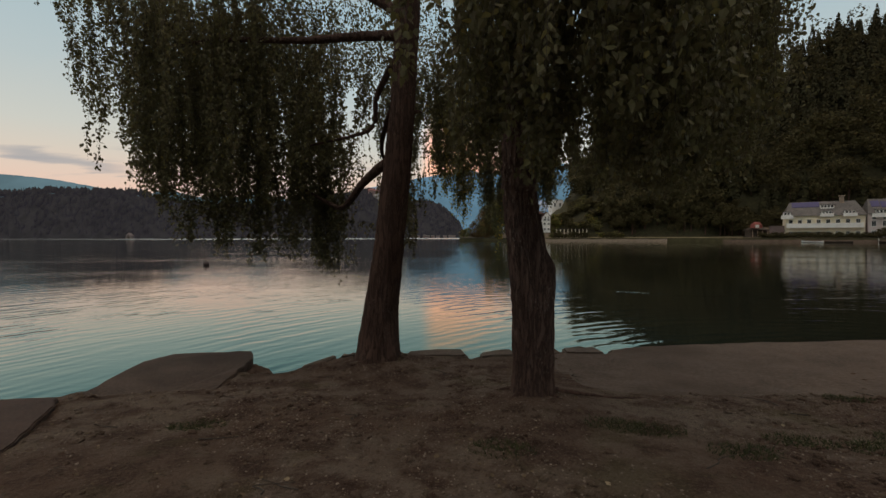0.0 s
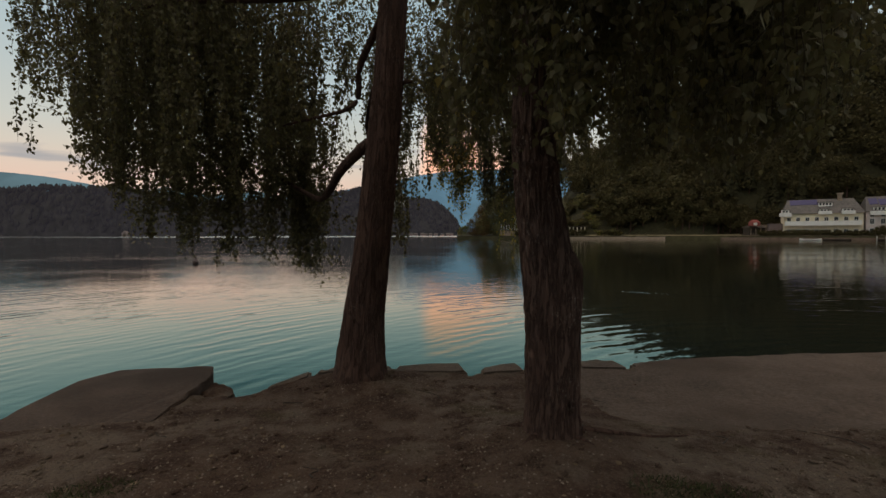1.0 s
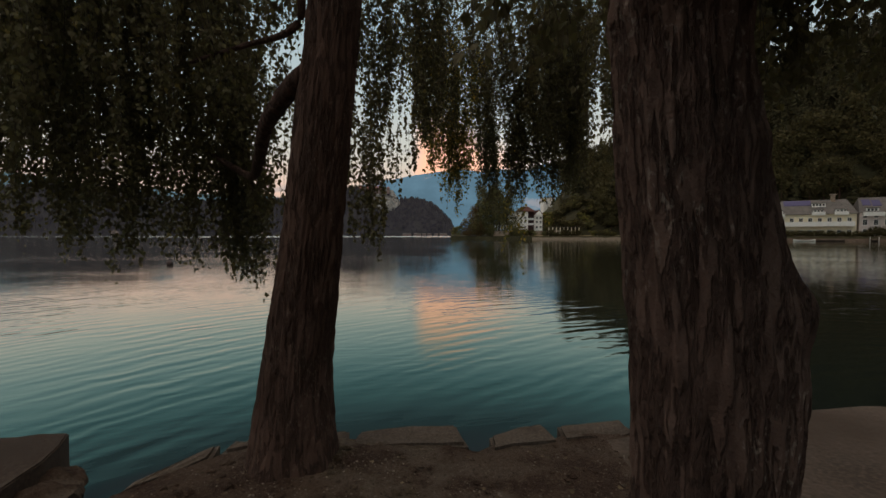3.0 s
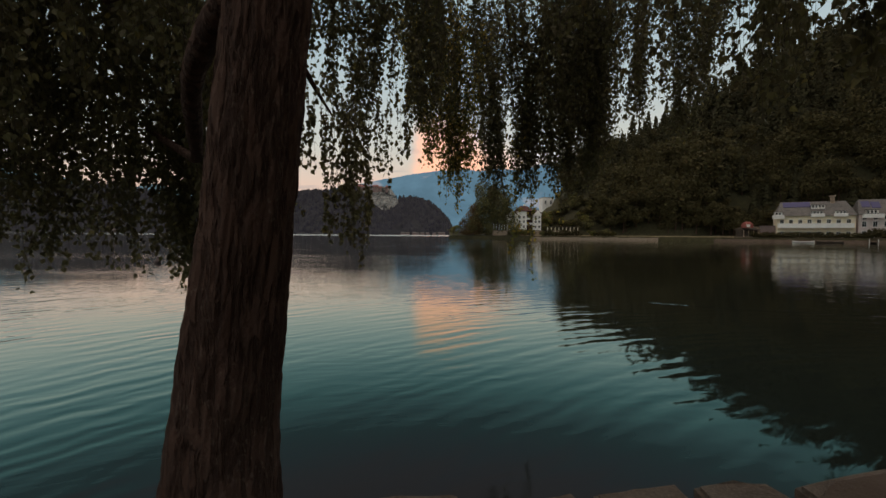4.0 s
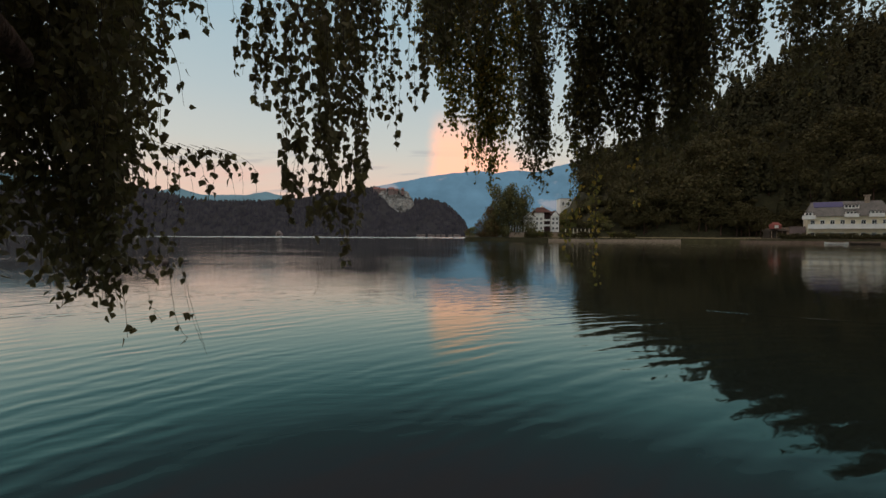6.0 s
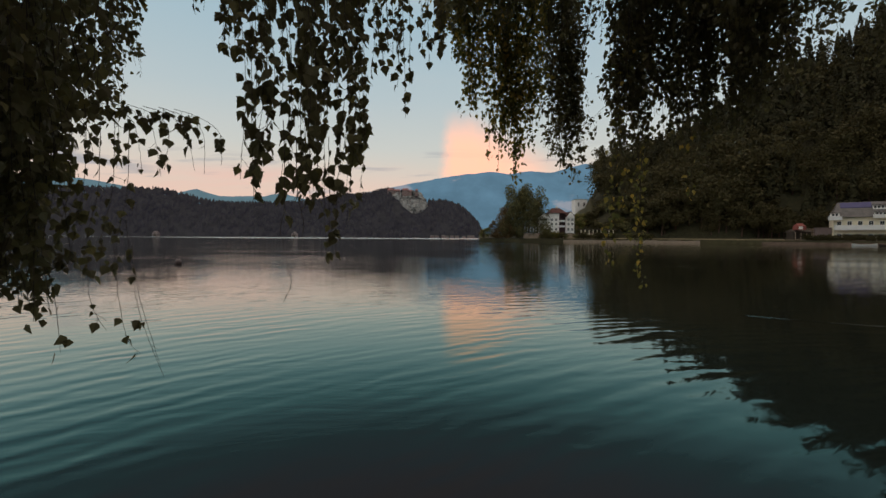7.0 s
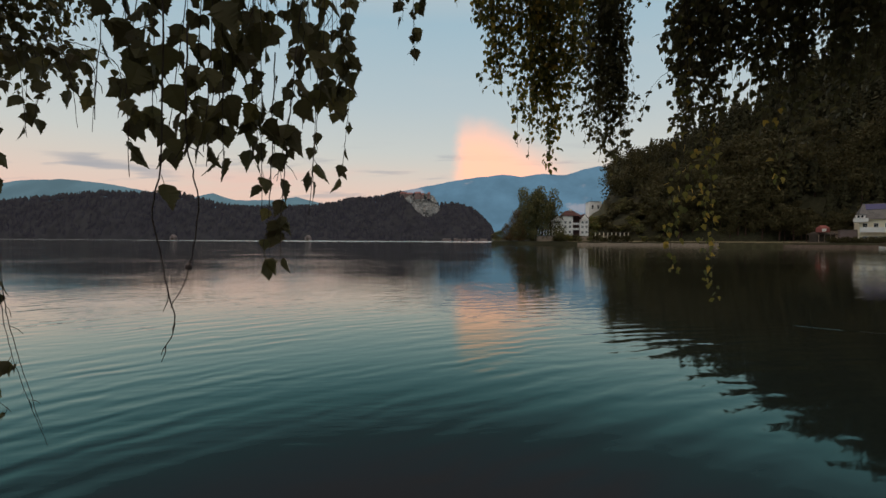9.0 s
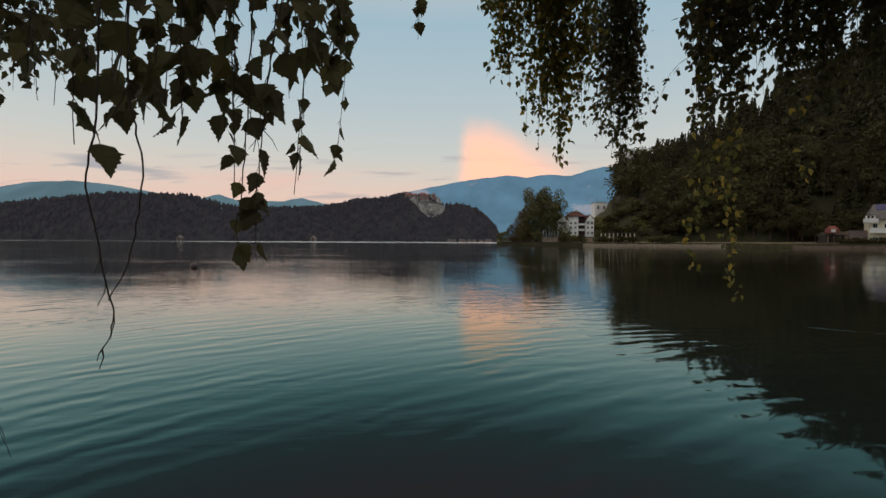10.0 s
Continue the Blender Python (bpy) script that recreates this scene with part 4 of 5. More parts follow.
    limb(tree2, [(1.0, 4.55, 4.2), (2.4, 5.2, 5.0), (4.2, 6.2, 5.4), (5.4, 7.4, 5.0)], 0.06, 0.015, 14)
    front = [
        (0.50, 3.9, 1.95, 0.3, 0.3, 20, 4.2), (0.90, 3.7, 1.85, 0.3, 0.3, 26, 4.2), (1.40, 3.75, 1.9, 0.35, 0.3, 28, 4.2), (0.85, 5.1, 2.1, 0.3, 0.3, 20, 4.2), (0.55, 5.0, 2.1, 0.22, 0.25, 15, 4.2), (0.25, 3.2, 2.25, 0.3, 0.4, 12, 4.3),
        (0.75, 2.9, 2.15, 0.35, 0.3, 14, 4.3), (1.3, 2.9, 2.1, 0.35, 0.35, 18, 4.2), (1.75, 3.4, 1.95, 0.25, 0.4, 20, 4.2), (2.0, 4.2, 1.8, 0.4, 0.4, 36, 4.2), (2.25, 4.1, 1.9, 0.25, 0.4, 28, 4.2),
    ]
    side = [
        (2.4, 5.0, 1.85, 0.4, 0.4, 28, 4.3), (2.9, 4.8, 1.95, 0.3, 0.4, 22, 4.2), (2.45, 5.9, 2.2, 0.3, 0.3, 24, 4.4), (3.4, 5.4, 2.3, 0.4, 0.5, 20, 4.2), (3.0, 5.9, 2.1, 0.45, 0.45, 26, 4.6), (3.9, 6.4, 2.7, 0.45, 0.5, 22, 4.8), (4.6, 7.0, 3.4, 0.4, 0.5, 16, 5.0),
        (5.1, 7.3, 4.1, 0.3, 0.3, 10, 5.4), (2.15, 6.0, 2.05, 0.30, 0.4, 26, 4.4), (1.25, 5.3, 2.1, 0.10, 0.2, 5, 4.2), (2.6, 7.2, 2.3, 0.45, 0.45, 16, 4.8), (3.3, 8.0, 2.8, 0.45, 0.4, 19, 4.8), (2.2, 8.2, 2.5, 0.3, 0.4, 10, 4.8), (1.3, 7.4, 2.85, 0.35, 0.4, 9, 4.8),
    ]
    crown_parts(tree2, rng, front + side, 0.050, M["birch_leaf"], [(2.2, 4.6, 5.4, 3.2, 2.6, 1.1, 6000), (0.8, 3.6, 5.0, 1.6, 1.8, 0.7, 4000)])

    # ---- long shoots that hang out over the lake from the first birch's far limbs
    yellow = [
        (0.60, 10.5, 1.64, 0.07, 0.08, 9, 4.2), (0.46, 10.5, 2.05, 0.20, 0.2, 19, 4.6), (0.20, 10.5, 2.35, 0.18, 0.2, 18, 4.7), (0.02, 10.5, 2.75, 0.14, 0.2, 12, 4.7), (0.72, 10.6, 2.15, 0.12, 0.2, 12, 4.6),
    ]
    green = [
        (1.14, 11.1, 1.92, 0.08, 0.1, 9, 4.4), (1.30, 11.1, 1.80, 0.10, 0.1, 13, 4.4), (1.18, 11.0, 2.3, 0.20, 0.25, 12, 4.8), (0.92, 11.0, 2.45, 0.16, 0.2, 8, 4.8),
        (1.42, 10.0, 1.84, 0.06, 0.14, 10, 4.4), (1.55, 10.0, 1.98, 0.11, 0.2, 14, 4.6), (1.82, 10.0, 2.10, 0.12, 0.2, 17, 4.8), (2.08, 10.0, 2.25, 0.14, 0.2, 11, 4.8),
        (2.4, 10.0, 2.15, 0.20, 0.25, 13, 4.8), (2.46, 10.1, 2.25, 0.12, 0.25, 12, 4.9),
    ]
    inner = [(2.25, 9.7, 2.12, 0.22, 0.2, 20, 4.6), (2.0, 9.5, 2.35, 0.16, 0.15, 9, 4.6), (2.35, 9.5, 2.12, 0.16, 0.2, 12, 4.6), (2.97, 10.0, 2.75, 0.12, 0.15, 15, 5.0), (3.65, 10.1, 2.65, 0.22, 0.3, 24, 5.0), (3.8, 10.0, 3.1, 0.3, 0.3, 14, 5.2), (3.4, 9.2, 2.9, 0.3, 0.3, 12, 5.0), (2.3, 9.6, 2.45, 0.15, 0.2, 5, 4.8), (1.7, 9.3, 2.6, 0.2, 0.2, 9, 4.8), (0.9, 9.6, 2.75, 0.25, 0.25, 6, 4.8), (0.4, 9.7, 2.85, 0.25, 0.25, 6, 4.8)]
    inner += [(1.40, 10.0, 1.85, 0.10, 0.12, 6, 4.2), (1.62, 10.05, 1.86, 0.10, 0.12, 6, 4.2), (1.85, 10.0, 1.90, 0.12, 0.12, 8, 4.2), (2.10, 10.05, 1.85, 0.12, 0.12, 12, 4.2), (2.35, 10.0, 1.90, 0.10, 0.12, 12, 4.2)]
    hanging = [(1.36, 9.95, 1.25, 3.0, 34), (1.40, 9.96, 1.05, 3.0, 40), (1.43, 9.92, 1.5, 3.0, 34), (1.62, 10.1, 1.15, 3.2, 34), (1.66, 10.08, 0.86, 3.2, 44), (1.70, 10.12, 1.0, 3.2, 30), (1.64, 10.1, 1.45, 3.2, 30), (1.98, 10.0, 1.6, 3.2, 30)]
    crown_parts(tree, rng, yellow, 0.046, M["yellow_leaf"], [], hanging)
    crown_parts(tree, rng, green + inner, 0.046, M["birch_leaf"], [(1.6, 9.8, 5.2, 2.2, 1.8, 0.6, 8000), (0.6, 11.4, 4.9, 2.4, 1.0, 0.6, 5000)])


# ---------------------------------------------------------------- far shores
def ridge(name, profile, y_front, y_top, y_back, mat, label, category, rough, steps=160, low=-2.0, power=0.7):
    """A hill range: its crest line in plan and height, its foot at the lake."""
    xs = np.linspace(profile[0][0], profile[-1][0], steps)
    top = np.interp(xs, [p[0] for p in profile], [p[1] for p in profile])
    vs, rows = [], 26
    for x, t in zip(xs, top):
        for j in range(rows):
            q = j / (rows - 1)
            if q < 0.7:
                k = q / 0.7
                y, z = y_front + (y_top - y_front) * k, low + (t - low) * k ** power
            else:
                k = (q - 0.7) / 0.3
                y, z = y_top + (y_back - y_top) * k, t * (1 - k) + low * k
            s = rough * fbm(x / (rough * 9), y / (rough * 9), 1.3, 5) * min(1, 6 * q) * (1 if q < 0.7 else 0.6)
            vs.append((x, y, z + s))
    me = fast_mesh(name, vs, grid_faces(steps, rows), mat, True)
    return tagged(new(name, me), label, category, kind="structure")


def tree_template(rng, kind, quads):
    """A tree of about 1 m height: limbs carry uneven clumps of leaf patches; firs are ragged cones."""
    if kind == "fir":
        h = rng.uniform(0.06, 1.0, quads) ** 0.8
        r = (1 - h) * 0.19 * (0.55 + 0.45 * np.abs(np.sin(h * 34))) + 0.008
        a = rng.uniform(0, 2 * np.pi, quads)
        c = np.stack([r * np.cos(a), r * np.sin(a), h], 1)
        n = unit(np.stack([np.cos(a), np.sin(a), np.full(quads, 0.6)], 1) + rng.normal(0, 0.4, (quads, 3)))
        s = 0.045 * rng.uniform(0.6, 1.4, quads) * (1.15 - h * 0.6)
    else:
        k = 11
        low = 0.10 if kind == "shrub" else 0.30
        k = 16 if kind == "shrub" else 11
        cc = np.stack([rng.normal(0, 0.14, k), rng.normal(0, 0.14, k), rng.uniform(low, 0.88, k)], 1)
        cr = rng.uniform(0.10, 0.19, k) * (1.1 - 0.5 * np.abs(cc[:, 2] - 0.55))
        i = rng.randint(0, k, quads)
        n = unit(rng.normal(0, 1, (quads, 3)))
        c = cc[i] + n * cr[i][:, None] * rng.uniform(0.7, 1.1, (quads, 1))
        n = unit(n + rng.normal(0, 0.5, (quads, 3)))
        s = ((0.015 if quads > 2000 else 0.045) if kind == "shrub" else 0.023 if quads > 400 else 0.035) * rng.uniform(0.6, 1.5, quads)
    a = unit(np.cross(n, rng.normal(0, 1, (quads, 3))))
    b = np.cross(n, a)
    s = s[:, None]
    corners = [a * s, b * s * 0.8 + a * s * 0.2, -a * s * 0.9, -b * s * 0.7]
    v = np.stack([c + q for q in corners], 1).reshape(-1, 3)
    f = np.arange(quads * 4).reshape(-1, 4)
    return v, f


def far_tree(rng, kind):
    """A tiny far tree: a ragged two-tiered spire, or an uneven round head."""
    if kind == "fir":
        rings, prof = [0.0, 0.42, 0.36, 1.0], [0.20, 0.11, 0.15, 0.0]
    else:
        rings, prof = [0.05, 0.30, 0.66, 1.0], [0.16, 0.30, 0.26, 0.02]
    k = 6
    a = np.linspace(0, 2 * np.pi, k, endpoint=False)
    v = np.array([((r * np.cos(q)), (r * np.sin(q)), z) for z, r in zip(rings, prof) for q in a])
    v += rng.normal(0, 0.03, v.shape)
    f = [(i * k + j, i * k + (j + 1) % k, (i + 1) * k + (j + 1) % k, (i + 1) * k + j) for i in range(3) for j in range(k)]
    return v, np.array(f)


def woods(name, places, rng, quads, fir_share, mats, label, stem=False):
    """A wood of many trees as one sheet of foliage."""
    if not quads:
        temps = {"fir": [far_tree(rng, "fir") for _ in range(5)], "broad": [far_tree(rng, "broad") for _ in range(5)]}
    else:
        temps = {"fir": [tree_template(rng, "fir", quads) for _ in range(3)], "broad": [tree_template(rng, "broad", quads * 2 if quads > 200 else quads) for _ in range(5)]}
    for kind, mat in mats.items():
        out = []
        for x, y, z, h in places:
            if (rng.uniform() < fir_share) != (kind == "fir"):
                continue
            v, f = temps[kind][rng.randint(len(temps[kind]))]
            a = rng.uniform(0, 2 * np.pi)
            wdt = h * rng.uniform(0.8, 1.25)
            rot = np.array([[math.cos(a), -math.sin(a), 0], [math.sin(a), math.cos(a), 0], [0, 0, 1]])
            out.append(((v @ rot.T) * np.array([wdt, wdt, h]) + np.array([x, y, z - 0.05 * h]), f))
        if out:
            v, f = joined(out)
            tagged(new(name, fast_mesh(name, v, f, mat)), label, "woods", kind="stuff")


def polar(theta, r):
    a = radians(theta)
    return r * math.sin(a), r * math.cos(a)


TH = [1.0, 5, 8, 10, 12, 13.4, 14.6, 15.3, 16.2, 20, 23, 27, 31.6, 35, 38.5, 42, 46, 60, 90, 120, 150, 180, 215, 240, 262]
RS = [184, 182, 181, 181, 181, 180, 180, 180, 180, 184, 186, 185, 183, 178, 175, 177, 181, 175, 140, 95, 60, 45, 55, 90, 170]
SLOPE = [0.004, 0.006, 0.008, 0.012, 0.035, 0.062, 0.074, 0.140, 0.162, 0.180, 0.202, 0.236, 0.285, 0.312, 0.333, 0.350, 0.355, 0.40, 0.36, 0.34, 0.32, 0.32, 0.30, 0.22, 0.10]


def hillside_z(theta, r):
    rs, k = np.interp(theta, TH, RS), np.interp(theta, TH, SLOPE)
    d = r - rs
    if d < 0:
        return -1.2
    ledge = np.interp(theta, [30, 35, 47, 55], [9, 26, 26, 9])
    crest = max(k * (rs + 95) - 9.0, 1.0) if theta > 14.9 else k * (rs + 60)
    if d < ledge:
        return 0.9 + 0.05 * d
    t = min(1.0, (d - ledge) / (95 - ledge if theta > 14.9 else 45))
    return 0.9 + 0.05 * ledge + (crest - 0.9) * t ** 0.85 + max(0, d - 95) * 0.02


def near_hillside():
    # unseen past 60 degrees, where the slope carries on to cut sky light
    ths = np.concatenate([np.arange(1.0, 60, 0.6), np.arange(60, 263, 3.0)])
    ds = np.concatenate([[-2.5, -0.05, 0.0], np.linspace(1, 30, 16), np.linspace(34, 200, 30)])
    vs = []
    for t in ths:
        rs = np.interp(t, TH, RS)
        for d in ds:
            x, y = polar(t, rs + d)
            z = float(hillside_z(t, rs + d)) if d >= 0 else -1.2
            vs.append((x, y, z + (1.2 * fbm(x / 9, y / 9) if d > 30 else 0)))
    me = fast_mesh("hillside", vs, grid_faces(len(ths), len(ds)), M["forest_floor"], True)
    tagged(new("hillside", me), "steep dark wooded hillside above the lake", "hillside", kind="structure")

    ts, ds = np.arange(10.4, 34.0, 0.35), np.linspace(0.1, 8.0, 7)
    vs = []
    for t in ts:
        rs = np.interp(t, TH, RS)
        for d in ds:
            x, y = polar(t, rs + d)
            vs.append((x, y, float(hillside_z(t, rs + d)) + 0.06 + 0.10 * fbm(x / 2, y / 2)))
    tagged(new("shore_lawn", fast_mesh("shore_lawn", vs, grid_faces(len(ts), len(ds)), M["shore_grass"], True)), "pale trodden grass along the far shore", "lawn", kind="structure")

    ts, ds = np.arange(32.0, 58.0, 0.3), np.linspace(-1.4, 1.4, 6)
    vs = []
    for t in ts:
        rs = np.interp(t, TH, RS)
        for j, d in enumerate(ds):
            x, y = polar(t, rs + d + 0.3 * fbm(t * 2.2, 4.0))
            vs.append((x, y, -0.75 + 1.9 * (j / 5) ** 0.7 + 0.12 * fbm(x / 1.5, y / 1.5)))
    tagged(new("shore_bank", fast_mesh("shore_bank", vs, grid_faces(len(ts), len(ds)), M["pavement"], True)), "bare brown bank along the hotel shore", "bank", kind="structure")

    rng = np.random.RandomState(5)
    # single trees along the shore and around the houses
    kinds = []
    for i in range(4):
        v, f = tree_template(rng, "broad", 1900)
        kinds.append(("broad", fast_mesh("crown", v, f, M["wood_leaf"])))
    shrubs = {}
    for key in ("bush_leaf", "rust_leaf", "shore_leaf", "wood_leaf"):
        v, f = tree_template(rng, "shrub", 4200)
        shrubs[key] = fast_mesh("crown", v, f, M[key])
        v, f = tree_template(rng, "shrub", 620)
        shrubs["low_" + key] = fast_mesh("crown", v, f, M[key])
    for i in range(2):
        v, f = tree_template(rng, "fir", 800)
        kinds.append(("fir", fast_mesh("crown", v, f, M["fir"])))
    sv, sf = tube([(0, 0, -0.06), (0.01, 0, 0.2), (0, 0.01, 0.45), (0.0, 0, 0.8)], [0.022, 0.017, 0.012, 0.004], 8, 0.1, 2)
    stem = fast_mesh("trunk", sv, sf, M["bark"], True)

    def single(theta, d, h, which, label, wide=1.0, group="trees along the far shore"):
        rs = np.interp(theta, TH, RS)
        x, y = polar(theta, rs + d)
        t = base("tree", x, y, float(hillside_z(theta, rs + d)), rng.uniform(0, 360), label, "tree", group)
        t.scale = (h * wide, h * wide, h)
        child("trunk", stem, t)
        child("crown", which, t)

    for theta, d, h, wd in ((3.0, 3, 6, 1.2), (2.2, 2, 4.5, 1.4), (4.0, 4, 10, 1.1), (5.0, 5, 15, 0.9), (5.9, 6, 22, 0.75), (6.6, 7, 24, 0.75), (7.4, 6, 23, 0.7), (8.4, 9, 18, 0.8), (4.6, 2, 5, 1.4), (6.3, 2, 5, 1.5), (9.6, 1.5, 4.0, 1.5), (1.6, 1.5, 4.0, 1.6), (3.5, 2, 7.5, 1.2), (4.4, 6, 13, 1.0)):
        key, text = ("bush_leaf", "yellow-green bush on the point") if theta < 2.9 else ("rust_leaf", "rust-coloured bush turning in autumn on the point") if theta < 4.7 else ("shore_leaf", "tall grey-green shore tree on the point")
        single(theta, d, h, shrubs[key], text, wd, "trees on the point")
    for theta in np.arange(8.9, 22, 0.42):
        for _ in range(4 if theta > 12.8 else 1):
            d = rng.uniform(0.8, 3.0) if theta < 12.0 or rng.uniform() < 0.25 else rng.uniform(12, 44)
            if 12.4 < theta < 14.6 and d > 30:
                d = 26
            single(theta, d, rng.uniform(1.6, 3.0) if d < 4 else rng.uniform(2.5, 5.0), shrubs["low_" + ("shore_leaf", "wood_leaf", "wood_leaf", "bush_leaf")[rng.randint(4)]], "low dark shrub on the far shore", 1.7, "shrubs on the far shore")
    for theta in np.arange(20.5, 34.5, 0.7):
        single(theta + rng.uniform(-0.3, 0.3), rng.uniform(9, 17), rng.uniform(9, 15), kinds[rng.randint(4)][1], "leafy dark green tree on the far shore", rng.uniform(0.9, 1.2))
    for theta in np.arange(34.5, 58, 1.1):
        single(theta, rng.uniform(29, 36), rng.uniform(11, 17), kinds[rng.randint(6)][1], "tall dark tree behind the lake houses", 0.9)
    for theta in np.arange(32.6, 39.0, 0.45):
        single(theta, rng.uniform(14, 26) if theta < 35.6 else rng.uniform(22, 28), rng.uniform(6, 10), kinds[rng.randint(4)][1], "leafy dark green tree beside the kiosk", 1.15)
    places, upper = [], []
    for _ in range(1380):
        t = rng.uniform(15.5, 62)
        d = 12 + 100 * rng.uniform()
        if (33 < t < 58 and d < 34) or (t < 20 and d < 50):
            continue
        rs = np.interp(t, TH, RS)
        x, y = polar(t, rs + d)
        (upper if d > 52 and t > 19 else places).append((x, y, float(hillside_z(t, rs + d)), rng.uniform(10, 18) + (rng.uniform(0, 9) if rng.uniform() < 0.2 else 0)))
    woods("hillside_woods", upper, rng, 240, 0.85, {"broad": M["wood_leaf"], "fir": M["fir"]}, "dark spruce woods high on the hillside")
    woods("hillside_woods", places, rng, 240, 0.2, {"broad": M["wood_leaf"], "fir": M["fir"]}, "dense dark mixed woods on the hillside")
    # woods out of view behind the bank, added to block light from the sky
    places = []
    for _ in range(700):
        t = rng.uniform(62, 258)
        d = 8 + 110 * rng.uniform()
        rs = np.interp(t, TH, RS)
        x, y = polar(t, rs + d)
        places.append((x, y, float(hillside_z(t, rs + d)), rng.uniform(12, 22)))
    woods("bank_woods", places, rng, 90, 0.3, {"broad": M["wood_leaf"]}, "unseen dark woods behind the bank, added to cut sky light")


def far_land():
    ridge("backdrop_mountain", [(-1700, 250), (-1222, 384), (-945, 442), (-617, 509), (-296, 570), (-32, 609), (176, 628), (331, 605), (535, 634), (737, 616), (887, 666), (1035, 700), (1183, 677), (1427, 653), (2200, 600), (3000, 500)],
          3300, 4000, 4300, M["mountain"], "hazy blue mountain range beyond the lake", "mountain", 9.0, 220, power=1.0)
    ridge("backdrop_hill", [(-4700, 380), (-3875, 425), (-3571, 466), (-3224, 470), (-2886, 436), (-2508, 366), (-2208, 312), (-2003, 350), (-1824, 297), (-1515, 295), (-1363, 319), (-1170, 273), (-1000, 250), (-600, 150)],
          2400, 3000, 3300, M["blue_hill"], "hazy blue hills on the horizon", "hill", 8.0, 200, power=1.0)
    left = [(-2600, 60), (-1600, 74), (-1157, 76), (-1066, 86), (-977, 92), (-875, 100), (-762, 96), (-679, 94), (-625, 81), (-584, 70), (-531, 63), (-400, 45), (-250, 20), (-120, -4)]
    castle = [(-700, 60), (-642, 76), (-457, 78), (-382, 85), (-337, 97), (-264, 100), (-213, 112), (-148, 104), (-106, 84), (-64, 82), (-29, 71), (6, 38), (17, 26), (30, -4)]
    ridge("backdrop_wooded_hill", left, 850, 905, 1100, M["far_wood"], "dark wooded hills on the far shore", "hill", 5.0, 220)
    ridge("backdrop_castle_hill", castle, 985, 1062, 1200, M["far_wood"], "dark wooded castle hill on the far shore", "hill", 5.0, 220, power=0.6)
    # wooded skirts: small trees over the hills, tallest along the crest
    rng = np.random.RandomState(8)
    places = []
    for prof, y0, y1, pw, n in ((left, 850, 905, 0.7, 3600), (castle, 985, 1062, 0.6, 3000)):
        px, pz = [p[0] for p in prof], [p[1] for p in prof]
        for i in range(n):
            x = rng.uniform(max(px[0], -1700), px[-1])
            k = 1.0 if i % 3 == 0 else rng.uniform(0.02, 1)
            z = -2 + (np.interp(x, px, pz) + 2) * k ** pw
            if prof is castle and -195 < x < -108 and z > 55 and rng.uniform() < 0.9:
                continue
            places.append((x, y0 + (y1 - y0) * k, z - 1, rng.uniform(9, 17)))
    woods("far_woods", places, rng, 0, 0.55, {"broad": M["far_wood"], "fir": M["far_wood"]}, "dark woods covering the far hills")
    # limestone cliff under the castle: rock breaks out of the wooded slope
    xs, zs = np.linspace(-196, -108, 70), np.linspace(0, 1, 44)
    vs = []
    for x in xs:
        hi = np.interp(x, [-196, -180, -150, -126, -108], [108, 114, 119, 112, 84])
        lo = np.interp(x, [-196, -180, -165, -140, -120, -108], [100, 92, 74, 56, 60, 76])
        for q in zs:
            z = lo + (hi - lo) * q
            crest = np.interp(x, [p[0] for p in castle], [p[1] for p in castle])
            y = 985 + 77 * min(1.0, ((z + 2) / (crest + 2))) ** 1.667
            out = 16 * fbm(x / 22, z / 22, 4.0) + 7 * fbm(x / 6, z / 6, 2.0) + 2.5 + 7 * math.sin(math.pi * q)
            vs.append((x + 2 * fbm(z / 6, x / 6), y - out, z))
    me = fast_mesh("castle_cliff", vs, grid_faces(len(xs), len(zs)), M["cliff"], False)
    tagged(new("castle_cliff", me), "pale grey limestone cliff below the castle", "cliff", kind="structure")


# ---------------------------------------------------------------- buildings round the lake
def window(parent, x, y, z, wd, ht, mat="glass_dark", frame_mat="white_paint", depth=0.12):
    """A window on a wall that faces -y: frame, pane and sill."""
    k = base("window", x, y, z, 0, "", "")
    for key in ("label", "category"):
        if key in k:
            del k[key]
    k.parent = parent
    part("pane", boxes((-wd / 2 + 0.08, wd / 2 - 0.08, -0.02, 0.05, 0.08, ht - 0.08)), M[mat], k)
    part("frame", boxes((-wd / 2, -wd / 2 + 0.09, -depth / 2, 0.06, 0, ht), (wd / 2 - 0.09, wd / 2, -depth / 2, 0.06, 0, ht), (-wd / 2 + 0.09, wd / 2 - 0.09, -depth / 2, 0.06, ht - 0.09, ht),
                        (-wd / 2 + 0.09, wd / 2 - 0.09, -depth / 2, 0.06, 0, 0.09), (-0.04, 0.04, -depth / 2, 0.05, 0.09, ht - 0.09)), M[frame_mat], k)
    part("sill", boxes((-wd / 2 - 0.08, wd / 2 + 0.08, -0.22, 0.02, -0.08, -0.003)), M[frame_mat], k)


def balcony(parent, x0, x1, y, z, deep=1.3, high=1.05):
    k = new("balcony")
    k.parent = parent
    k.matrix_basis = pose(0, y, z)
    part("deck", boxes((x0, x1, -deep, -0.01, -0.15, 0)), M["white_paint"], k)
    part("parapet", boxes((x0, x1, -deep - 0.08, -deep, -0.15, high), (x0, x0 + 0.08, -deep, -0.01, 0, high), (x1 - 0.08, x1, -deep, -0.01, 0, high)), M["white_paint"], k)


